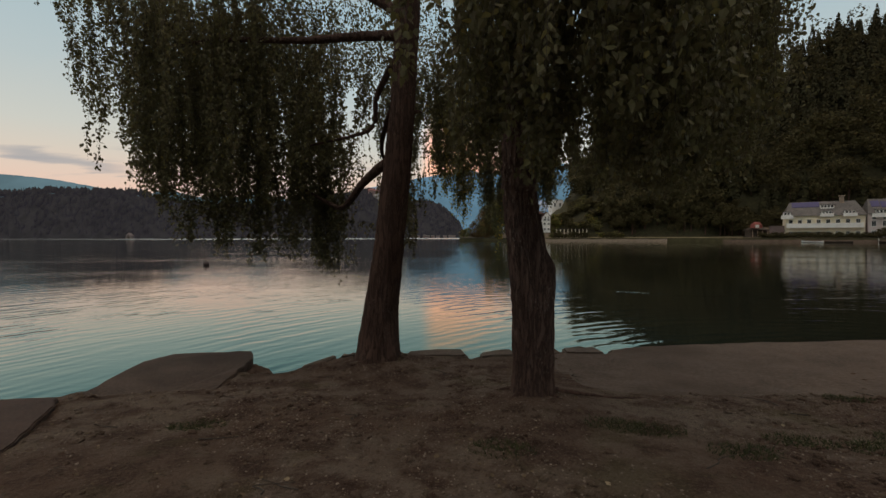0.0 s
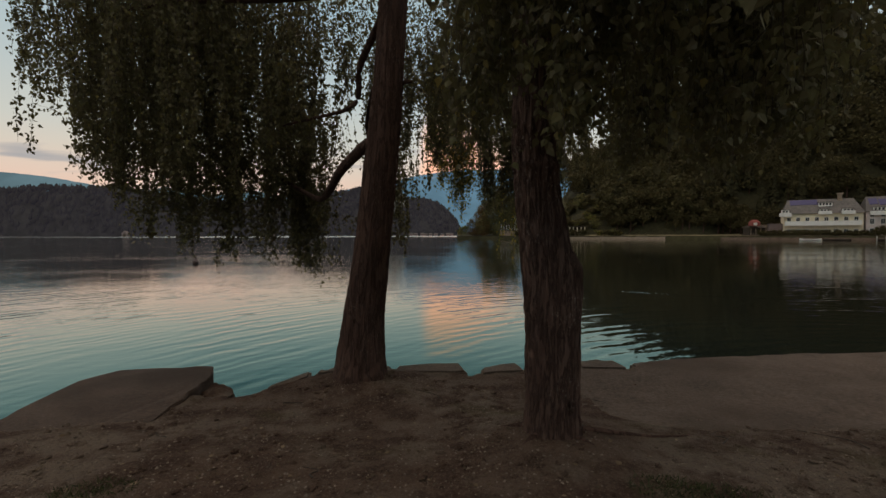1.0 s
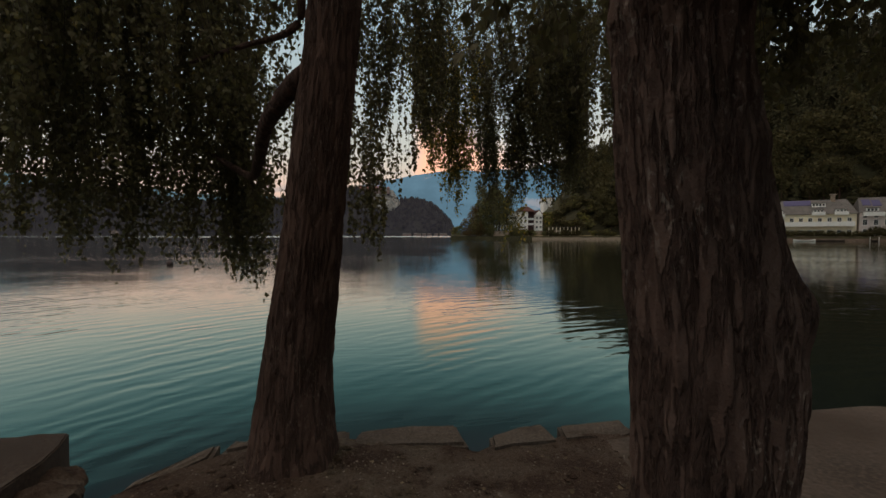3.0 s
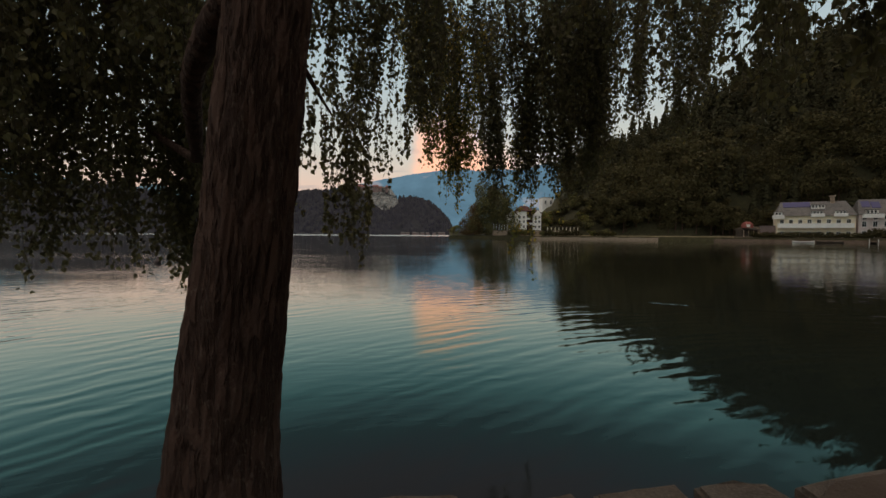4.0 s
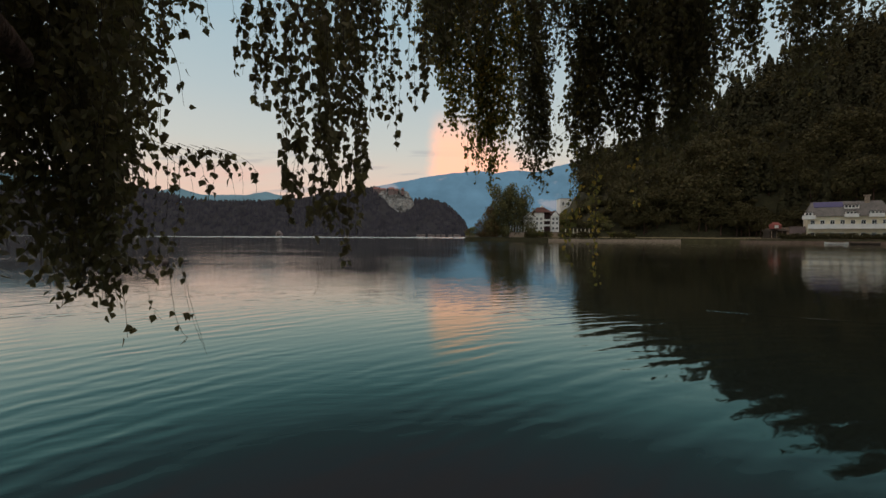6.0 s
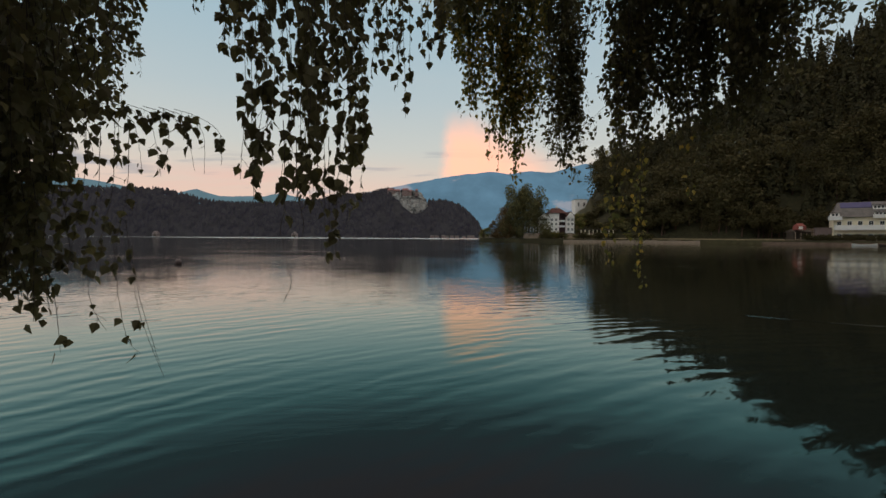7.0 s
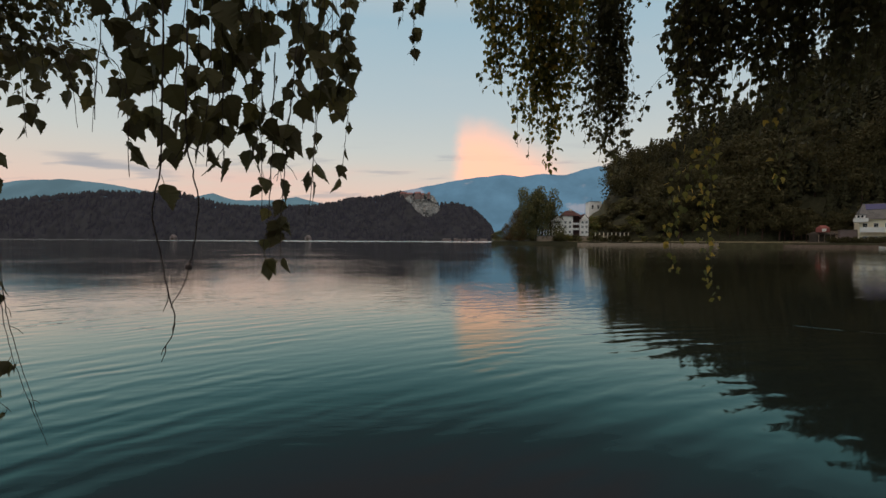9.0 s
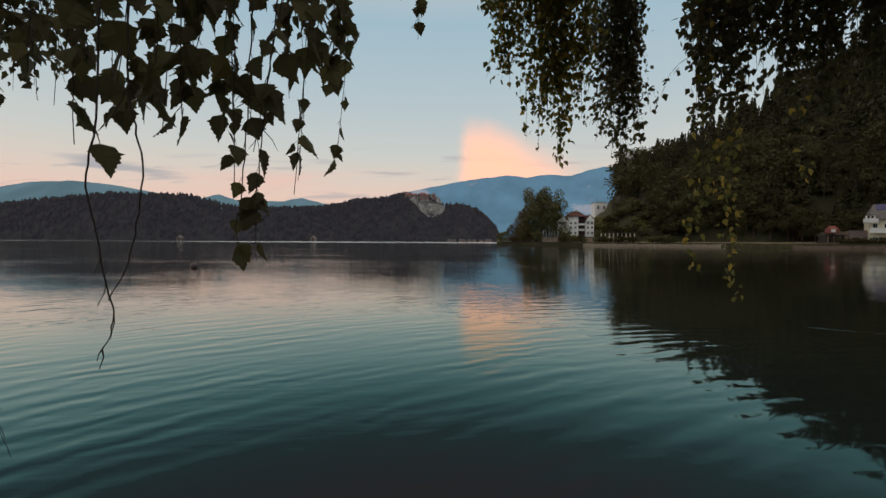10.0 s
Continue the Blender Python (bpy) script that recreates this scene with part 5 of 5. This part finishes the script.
def hotel():
    h = base("lake_hotel", 111.2, 145.0, 0.7, -33, "long cream hotel with white balconies and grey roof", "hotel")
    h.scale = (0.80, 1.0, 1.04)
    # main wing 24 m long, second wing beyond it
    part("wall", boxes((0, 24.0, 0, 11, -1.5, 7.1)), M["cream_wall"], h, "cream rendered wall")
    bm = bmesh.new()
    gable(bm, -0.6, 24.3, -0.8, 11.8, 7.1, 11.8, "x", 2.2)
    part("roof", bm, M["grey_roof"], h, "grey slate hipped roof")
    part("wall", boxes((24.5, 44.0, -1.0, 11, -1.5, 7.3)), M["pink_wall"], h, "pale rendered wall")
    bm = bmesh.new()
    gable(bm, 24.2, 44.6, -1.8, 11.8, 7.3, 12.0, "x", 1.2)
    part("wall", boxes((-4.9, -0.2, 2.0, 8.0, -1.5, 4.0), (-5.1, -0.2, 1.8, 8.2, 4.003, 4.2)), M["faded_wall"], h, "grey rendered flat-roofed annex")
    part("roof", bm, M["grey_roof"], h, "grey slate hipped roof")
    balcony(h, 0.2, 23.2, 0, 3.5, 1.5, 1.3)
    balcony(h, -1.6, 2.2, -0.2, 6.4, 1.6, 1.0)
    balcony(h, 10.6, 14.6, -0.2, 6.9, 1.2, 0.9)
    balcony(h, 17.4, 21.4, -0.2, 6.9, 1.2, 0.9)
    balcony(h, 25.3, 31.0, -1.0, 6.4, 1.4, 1.0)
    balcony(h, 33.0, 40.0, -1.0, 6.4, 1.4, 1.0)
    for x in np.arange(1.6, 23.5, 2.9):
        window(h, x, -0.03, 4.1, 1.3, 1.9)
        window(h, x, -0.03, 0.6, 1.3, 1.7)
    for x in np.arange(26.0, 43, 3.0):
        window(h, x, -1.03, 3.6, 1.3, 1.7)
        window(h, x, -1.03, 0.6, 1.3, 1.9)
        window(h, x, -1.03, 5.7, 1.2, 1.3)
    # dormers on the roof
    for x, z, wd in ((13.2, 9.6, 4.2), (12.6, 7.5, 3.0), (19.4, 7.5, 3.0), (0.4, 7.4, 2.4), (28.0, 7.6, 3.4), (36.4, 7.6, 3.4)):
        y = 2.2 if z > 9 else -0.6 if x < 24 else -1.4
        d = base("dormer", x, y, z, 0, "", "")
        for key in ("label", "category"):
            if key in d:
                del d[key]
        d.parent = h
        part("front", boxes((-wd / 2, wd / 2, 0, 2.4, -0.4, 0.95)), M["white_wall"], d)
        part("lid", boxes((-wd / 2 - 0.2, wd / 2 + 0.2, -0.3, 2.8, 0.953, 1.10)), M["grey_roof"], d)
        for i in range(int(wd // 1.0)):
            xx = -wd / 2 + 0.55 + i * 1.0
            part("pane", boxes((xx - 0.3, xx + 0.3, -0.05, 0.05, 0.15, 0.80)), M["glass_dark"], d)
    part("chimney", boxes((17.3, 18.6, 4.5, 5.5, 10.6, 13.2), (17.0, 18.9, 4.2, 5.8, 13.203, 13.5)), M["shore_wall"], h, "weathered capped chimney")
    # solar panels lie on the roof slope
    for x0, x1, f0, f1, ye, ze, run, rise in ((2.2, 11.0, 0.60, 0.95, -0.8, 7.22, 6.3, 4.58), (25.8, 28.2, 0.45, 0.85, -1.8, 7.42, 6.8, 4.58), (28.5, 31.0, 0.40, 0.80, -1.8, 7.42, 6.8, 4.58), (36.0, 42.0, 0.35, 0.7, -1.8, 7.42, 6.8, 4.58)):
        bm = bmesh.new()
        vs = [bm.verts.new((x, ye + run * f - 0.06, ze + rise * f + 0.10)) for x, f in ((x0, f0), (x1, f0), (x1, f1), (x0, f1))]
        lo = [bm.verts.new(v.co + Vector((0, 0.05, -0.1))) for v in vs]
        bm.faces.new(vs)
        bm.faces.new(lo[::-1])
        for i in range(4):
            bm.faces.new((vs[i], lo[i], lo[(i + 1) % 4], vs[(i + 1) % 4]))
        part("solar_panel", bm, M["solar"], h, "dark blue solar panels")
    # hedge bushes, boats and jetty in front
    rng = np.random.RandomState(4)
    v, f = tree_template(rng, "shrub", 620)
    shape = fast_mesh("foliage", v - np.array([0, 0, 0.1]), f, M["wood_leaf"])
    for i in range(34):
        th = 35.6 + i * 0.42
        x, y = polar(th, np.interp(th, TH, RS) + 1.6 + rng.uniform(-0.3, 0.6))
        bush = tagged(new("hedge_bush", shape), "clipped dark hedge bush on the hotel shore", "bush", "hotel hedge")
        bush.matrix_basis = pose(x, y, 0.85, 0, 0, rng.uniform(0, 360)) @ Matrix.Diagonal((3.4, 3.4, rng.uniform(2.0, 2.6) if i not in (21, 22, 23) else 3.8, 1))
    for i, (th, ln) in enumerate(((39.6, 5.2), (41.2, 4.0), (42.0, 3.6))):
        x, y = polar(th, np.interp(th, TH, RS) - 2.0)
        boat(x, y, ln, "white" if i == 0 else "dark")
    jx, jy = polar(44.6, np.interp(44.6, TH, RS) - 3.0)
    jetty = base("jetty", jx, jy, WATER_Z, -44, "small wooden jetty with posts by the hotel", "jetty")
    part("deck", boxes((-1.0, 1.0, -1.5, 5.5, 0.42, 0.55)), M["dark_wood"], jetty)
    for x in (-0.9, 0.9):
        for y in (-1.3, 1.8):
            part("post", boxes((x - 0.07, x + 0.07, y - 0.07, y + 0.07, -0.8, 1.3)), M["white_paint"] if y < 0 else M["dark_wood"], jetty)


def boat(x, y, ln, kind):
    b = base("rowing_boat", x, y, WATER_Z, -38, "white open rowing boat moored by the shore" if kind == "white" else "dark open rowing boat moored by the shore", "boat", "moored boats")
    n, vs = 9, []
    for i in range(n):
        t = i / (n - 1)
        wd = 0.75 * math.sin(math.pi * (0.12 + 0.8 * t)) ** 0.7
        xx = (t - 0.5) * ln
        rise = 0.25 * (2 * t - 1) ** 2
        for sx_, sz_ in ((-1, 0.42 + rise), (-0.8, 0.1 + rise * 0.5), (0, -0.12), (0.8, 0.1 + rise * 0.5), (1, 0.42 + rise), (0.9, 0.42 + rise), (0, 0.02), (-0.9, 0.42 + rise)):
            vs.append((xx, sx_ * wd, sz_))
    i, j = np.meshgrid(np.arange(n - 1), np.arange(8), indexing="ij")
    k = (j + 1) % 8
    f = np.stack([i * 8 + j, i * 8 + k, (i + 1) * 8 + k, (i + 1) * 8 + j], -1).reshape(-1, 4)
    child("hull", fast_mesh("hull", vs, [f], M["white_paint"] if kind == "white" else M["dark_wood"]), b)
    for t in (-0.2, 0.18):
        part("bench", boxes((t * ln - 0.12, t * ln + 0.12, -0.55, 0.55, 0.24, 0.28)), M["dark_wood"], b)


def kiosk():
    k = base("lakeside_kiosk", 108.6, 154.0, 1.3, 0, "dark wooden kiosk with a red awning", "kiosk")
    k.scale = (0.74, 1.0, 1.0)
    part("wall", boxes((-3.4, 4.0, 0, 3.2, -1.2, 2.3)), M["dark_wood"], k)
    part("counter", boxes((-2.9, 3.5, -0.5, -0.003, 0.0, 0.12)), M["shore_wall"], k)
    bm = bmesh.new()
    gable(bm, -3.9, 4.4, -0.9, 3.8, 2.3, 3.3, "x", 0.3)
    part("roof", bm, M["dark_wood"], k)
    bm = bmesh.new()
    gable(bm, -3.2, 0.3, -1.6, 0.7, 3.1, 5.3, "x", 0.5, 1.2)
    part("awning", bm, M["red_cloth"], k, "faded red canvas awning")
    part("sign", boxes((-2.9, -1.2, -1.66, -1.603, 3.3, 4.25)), M["white_paint"], k, "blank pale board")
    for x in (-3.3, -1.0, 1.4, 3.8):
        part("post", boxes((x - 0.09, x + 0.09, -0.85, -0.67, -1.2, 2.3)), M["shore_wall"], k)
    wall = base("terrace_wall", 118, 158, 0.4, 0, "low pale terrace wall beside the kiosk", "wall")
    part("wall", boxes((-6.5, -0.5, 0, 0.5, 0, 4.4), (-6.7, -0.3, -0.1, 0.6, 4.403, 4.6)), M["shore_wall"], wall)


def villa():
    h = base("villa", 28.0, 186.0, 3.5, 0, "pale lakeside villa with dark red tiled roofs", "house")
    h.scale = (1.0, 1.0, 0.69)
    part("wall", boxes((0.0, 4.3, 0.4, 9, -4.6, 9.0)), M["white_wall"], h, "white rendered gabled wing")
    part("wall", boxes((4.32, 8.4, 0, 10, -4.6, 11.5)), M["white_wall"], h, "white rendered middle bay")
    part("wall", boxes((8.42, 11.3, 1.8, 10, -4.6, 11.2)), M["maroon_wood"], h, "dark maroon timber recess")
    part("wall", boxes((11.32, 14.6, 0, 10, -4.6, 9.5)), M["white_wall"], h, "white rendered gabled end")
    for x0, x1, z0, z1, hip, along in ((-0.4, 4.7, 9.01, 12.2, 0, "y"), (3.9, 11.8, 11.51, 15.2, 2.4, "x"), (10.9, 15.0, 9.51, 12.8, 0, "y")):
        bm = bmesh.new()
        gable(bm, x0, x1, -0.5, 10.6, z0, z1, along, hip)
        part("roof", bm, M["red_roof"], h, "dark red clay tile roof")
        if along == "y":
            bm = bmesh.new()
            gable(bm, x0 + 0.4, x1 - 0.4, -0.56, -0.2, z0 - 0.3, z1 - 0.45, "y", 0, 0.3)
            part("gable", bm, M["white_wall"], h)
    for x in (1.2, 3.0, 5.4, 7.2, 12.2, 13.8):
        for z in (1.2, 4.4, 7.0):
            window(h, x, 0.37 if x < 4 else -0.03, z, 0.9, 1.5)
    for z in (3.4, 6.6):
        balcony(h, 8.5, 11.2, 1.8, z, 1.3, 1.0)
    part("chimney", boxes((8.0, 8.9, 5.2, 6.2, 13.2, 16.2)), M["white_wall"], h)
    # veranda with posts at the lower side
    v = new("veranda")
    v.parent = h
    part("lid", boxes((-6.0, 0.17, -1.5, 4, 3.3, 3.5)), M["red_roof"], v)
    for i in range(6):
        x = -5.8 + i * 1.15
        part("post", boxes((x - 0.12, x + 0.12, -1.3, -1.06, -4.0, 3.3)), M["white_paint"], v)
    g = base("garden_wall", 21.5, 183.4, 0.2, 0, "low stone garden wall below the villa", "wall")
    part("wall", boxes((0, 22.5, 0, 0.6, -0.6, 2.9)), M["shore_wall"], g)
    part("coping", boxes((-0.1, 22.6, -0.1, 0.7, 2.903, 3.1)), M["pavement"], g)
    c = base("white_house", 53.4, 230.0, 15.2, 0, "white cubic house high above the shore", "house")
    part("wall", boxes((0, 6.0, 0, 8, -3.0, 6.0)), M["white_wall"], c)
    bm = bmesh.new()
    gable(bm, -0.2, 6.2, -0.2, 8.2, 6.0, 6.6, "x", 2.4)
    part("roof", bm, M["grey_roof"], c)
    part("mast", boxes((1.7, 1.82, 3.4, 3.52, 6.3, 8.6)), M["dark_wood"], c, "thin dark mast on the roof")
    for x in (1.6, 4.4):
        window(c, x, -0.03, 2.4, 1.0, 2.0)


def terrace():
    t = base("lake_terrace", 41.5, 178.5, 0.2, 0, "lakeside terrace with white posts and pale walls", "terrace")
    part("wall", boxes((2.0, 14.8, 1.0, 2.0, 0, 3.2)), M["shore_wall"], t)
    part("lid", boxes((1.5, 15.2, -0.6, 4.5, 4.4, 4.65)), M["dark_wood"], t)
    for i in range(9):
        x = 2.0 + i * 1.55
        part("post", boxes((x - 0.14, x + 0.14, -0.3, -0.02, 0, 4.4)), M["cream_wall"], t)
    for i in range(8):
        x = 2.78 + i * 1.55
        part("table", boxes((x - 0.4, x + 0.4, -1.6, -0.8, 1.5, 1.6), (x - 0.06, x + 0.06, -1.26, -1.14, 0.0, 1.5)), M["white_paint"], t)
    # stone shore wall in long blocks
    for i in range(24):
        a, b = 11.6 + i * 0.62, 11.6 + (i + 1) * 0.62
        (x0, y0), (x1, y1) = polar(a, np.interp(a, TH, RS) - 0.3), polar(b, np.interp(b, TH, RS) - 0.3)
        ang = math.degrees(math.atan2(y1 - y0, x1 - x0))
        ln = math.dist((x0, y0), (x1, y1))
        s = base("shore_wall_block", x0, y0, WATER_Z, ang, "pale stone block of the far shore wall", "wall", "far shore wall")
        hgt = 0.85 + 0.10 * math.sin(i * 1.7)
        part("block", boxes((0, ln, 0, 0.7, -0.4, hgt), (0.0, ln, -0.06, 0.74, hgt + 0.003, hgt + 0.16)), M["shore_wall"], s)


def castle():
    c = base("castle", -209, 1052, 113, 0, "low pale castle with red roofs on the cliff top", "castle")
    for x0, x1, h0, roof in ((0, 14, 4, 5), (14.5, 31, 3, 4), (37, 52, 4, 5), (52.5, 60, 1, 4), (69, 75, 3, 5)):
        part("wall", boxes((x0, x1 - 0.3, 0, 12, -10, h0)), M["faded_wall"], c)
        bm = bmesh.new()
        gable(bm, x0 - 0.6, x1 + 0.3, -0.8, 12.8, h0 + 0.01, h0 + roof, "x", 1.5, 0.4)
        part("roof", bm, M["faded_roof"], c)
        for i in range(int((x1 - x0) // 5)):
            x = x0 + 2.5 + i * 5
            part("window", boxes((x - 0.6, x + 0.6, -0.1, 0.2, h0 - 4, h0 - 2.0)), M["glass_dark"], c)
    for x, y in ((-358, 842), (-653, 842)):
        b = base("boathouse", x, y, 0, 0, "small pale boathouse on the far shore", "boathouse", "far boathouses")
        b.scale = (0.68, 0.68, 0.72)
        part("wall", boxes((-8.0, -4.8, 0, 12, -1, 6), (4.8, 8.0, 0, 12, -1, 6), (-4.75, 4.75, 0, 12, 5.2, 6)), M["boat_wall"], b)
        bm = bmesh.new()
        gable(bm, -8.8, 8.8, -0.5, 12.5, 6.01, 15, "y", 0, 0.3)
        part("roof", bm, M["boat_wall"], b)
        part("gate", boxes((-4.7, 4.7, 1, 1.4, -1, 5.1)), M["dark_wood"], b)
        part("opening", boxes((-2.2, 2.2, -0.75, -0.52, 7.2, 9.6)), M["dark_wood"], b)
    # pale low buildings along the far waterfront
    rng = np.random.RandomState(3)
    for i in range(9):
        x = -95 + i * 12 + rng.uniform(-3, 3)
        b = base("waterfront_house", x, 978, 0, 0, "tiny pale house on the far waterfront", "house", "far waterfront houses")
        hh = rng.uniform(2.5, 4.5)
        part("wall", boxes((0, 8.5, 0, 8, -1, hh)), M["faded_wall"], b)
        bm = bmesh.new()
        gable(bm, -0.5, 9, -0.5, 8.5, hh + 0.01, hh + 2, "x", 1.0, 0.3)
        part("roof", bm, M["grey_roof"], b)


def buoy():
    bm = bmesh.new()
    bmesh.ops.create_uvsphere(bm, u_segments=16, v_segments=10, radius=0.19)
    b = base("buoy", -16.9, 30.1, WATER_Z + 0.1, 0, "small dark mooring buoy floating on the lake", "buoy")
    part("float", bm, M["buoy"], b)
    part("ring", boxes((-0.05, 0.05, -0.02, 0.02, 0.18, 0.27)), M["buoy"], b)


def wake():
    """The low double ripple that a swimming bird has left on the lake."""
    line = bent([(6.1, 16.2), (7.1, 15.65), (8.4, 15.05), (10.4, 14.6), (13.5, 14.2)], 60)
    xs = np.linspace(-1, 1, 9)
    vs = []
    for i, (x, y) in enumerate(line):
        wd = 0.05 + 0.16 * (i / 59)
        hgt = 0.0045 * min(1, i / 4) * (1 - 0.75 * i / 59)
        for s_ in xs:
            vs.append((x, y + s_ * wd, WATER_Z + 0.002 + hgt * max(0, math.cos(s_ * 4.4)) * (1 - s_ * s_)))
    tagged(new("water_wake", fast_mesh("water_wake", vs, grid_faces(60, 9), M["water"], True)), "faint wake line across the calm water", "wake", kind="structure")


# ---------------------------------------------------------------- litter on the bank
def bank_litter():
    rng = np.random.RandomState(21)
    ico = bmesh.new()
    bmesh.ops.create_icosphere(ico, subdivisions=1, radius=1.0)
    iv = np.array([v.co for v in ico.verts])
    fi = np.array([[v.index for v in f.verts] for f in ico.faces])
    ico.free()
    def lumps(count, small, large, power, keep, squash):
        got = []
        for _ in range(count):
            x, y = rng.uniform(-3.9, 5.5), 1.2 + 5.2 * rng.uniform() ** 1.25
            if y > shore_y(x) - 0.15 or (x > 1.8 and y > 4.9 and rng.uniform() < 0.93):
                continue
            if fbm(x * 0.9, y * 0.9, 5.0) + 0.35 * fbm(x * 4, y * 4, 8.0) < rng.uniform(-0.30, keep):
                continue
            s = small + large * rng.uniform() ** power
            q = iv * (1 + rng.normal(0, 0.20, iv.shape)) * np.array([1, rng.uniform(0.6, 1), squash]) * s
            a = rng.uniform(0, 2 * np.pi)
            ca, sa = math.cos(a), math.sin(a)
            q = q @ np.array([[ca, sa, 0], [-sa, ca, 0], [0, 0, 1]])
            got.append((q + np.array([x, y, land_z(x, y) + 0.15 * s]), fi))
        return joined(got)

    v, f = lumps(36000, 0.0026, 0.0075, 2.8, 0.22, 0.6)
    tagged(new("gravel", fast_mesh("gravel", v, f, M["pebble"])), "pale gravel scattered on the soil", "gravel", kind="stuff")
    v, f = lumps(9000, 0.008, 0.030, 2.6, 0.30, 0.5)
    tagged(new("soil_clods", fast_mesh("soil_clods", v, f, M["soil"])), "crumbled brown clods of trodden soil", "soil", kind="stuff")
    # broken stones under the bank's edge
    for i, (x, y, z, s) in enumerate(((-1.98, 5.66, -0.22, 0.17), (-2.06, 5.90, -0.22, 0.16), (-1.80, 5.64, -0.27, 0.15), (-1.60, 5.68, -0.27, 0.14), (-1.47, 5.88, -0.19, 0.13), (-1.36, 6.06, -0.16, 0.12), (-1.20, 6.22, -0.17, 0.12), (0.62, 6.34, -0.18, 0.10), (-2.20, 6.16, -0.24, 0.15))):
        bm = bmesh.new()
        bmesh.ops.create_icosphere(bm, subdivisions=3, radius=1.0)
        for q in bm.verts:
            k = 1 + 0.75 * fbm(q.co.x * 1.5 + 3.7 * i, q.co.y * 1.5, q.co.z * 1.5, 4)
            q.co = Vector((q.co.x * s * 1.25 * k, q.co.y * s * k, q.co.z * s * 0.7 * k))
        me = bpy.data.meshes.new("rubble_stone")
        bm.to_mesh(me)
        bm.free()
        me.materials.append(M["soil"])
        ob = tagged(new("rubble_stone", me), "broken stone at the foot of the bank", "stone", "rubble under the bank")
        ob.matrix_basis = pose(x, y, z, 0, 0, 47 * i)
    # fallen leaves
    at = []
    for _ in range(9000):
        x, y = rng.uniform(-3.4, 5.5), 1.2 + 5.1 * rng.uniform() ** 1.15
        if fbm(x * 1.3 + 4, y * 1.3, 2.0) < rng.uniform(-0.25, 0.45) or (x > 1.8 and y > 4.9 and rng.uniform() < 0.8):
            continue
        if y < shore_y(x) - 0.12:
            at.append((x, y, land_z(x, y) + 0.006))
    at = np.array(at)
    n = len(at)
    a = rng.uniform(0, 2 * np.pi, n)
    d = unit(np.stack([np.cos(a), np.sin(a), rng.normal(0, 0.12, n)], 1))
    s = unit(np.cross(np.array([0, 0, 1.0]) + rng.normal(0, 0.25, (n, 3)), d))
    k = np.cross(d, s)
    ln = 0.012 + 0.030 * rng.uniform(0, 1, n) ** 2
    v = at[:, None] + (LEAF[None, :, :1] * d[:, None] + LEAF[None, :, 1:2] * s[:, None] + LEAF[None, :, 2:] * k[:, None]) * ln[:, None, None]
    f = (np.arange(n) * 6)[:, None, None] + LEAF_FACES[None]
    tagged(new("leaf_litter", fast_mesh("leaf_litter", v.reshape(-1, 3), f.reshape(-1, 4), M["litter"])), "dry fallen birch leaves on the soil", "leaf litter", kind="stuff")
    # short grass tufts
    tufts = [(1.50, 3.80), (1.76, 3.73), (2.10, 3.35), (2.60, 3.55), (2.95, 3.42), (3.35, 3.6), (3.95, 4.7), (4.5, 4.6), (-1.5, 3.8), (0.66, 3.35)]
    for tx, ty in tufts:
        vs, fs = [], []
        for _ in range(420):
            r, a = 0.15 * rng.uniform() ** 0.6, rng.uniform(0, 2 * np.pi)
            x, y = tx + r * math.cos(a) * 1.4, ty + r * math.sin(a)
            z = land_z(x, y)
            hgt, lean = rng.uniform(0.010, 0.034), rng.normal(0, 0.022, 2)
            b = rng.uniform(0, np.pi)
            dx, dy = 0.0038 * math.cos(b), 0.0038 * math.sin(b)
            o = len(vs)
            vs += [(x - dx, y - dy, z - 0.004), (x + dx, y + dy, z - 0.004), (x + lean[0], y + lean[1], z + hgt)]
            fs.append((o, o + 1, o + 2))
        tagged(new("grass_tuft", fast_mesh("grass_tuft", vs, np.array(fs), M["grass"])), "short sparse grass tuft on bare soil", "grass", "grass tufts")
    # fallen twigs
    for i in range(26):
        x, y, a = rng.uniform(-2.6, 4.6), rng.uniform(2.2, 5.6), rng.uniform(0, np.pi)
        if y > shore_y(x) - 0.3:
            continue
        ln = rng.uniform(0.12, 0.4)
        p = [(x + ln * t * math.cos(a + 0.5 * t * rng.normal()), y + ln * t * math.sin(a), land_z(x + ln * t * math.cos(a), y + ln * t * math.sin(a)) + 0.006) for t in np.linspace(0, 1, 4)]
        v, f = tube(bent(p, 8), np.linspace(0.005, 0.002, 8), 5)
        tagged(new("fallen_twig", fast_mesh("fallen_twig", v, f, M["twig"])), "thin dry twig lying on the soil", "twig", "fallen twigs")


ground()
water()
pavement()
near_hillside()
far_land()
shore_stones()
birches()
hotel()
kiosk()
villa()
terrace()
castle()
buoy()
wake()
bank_litter()
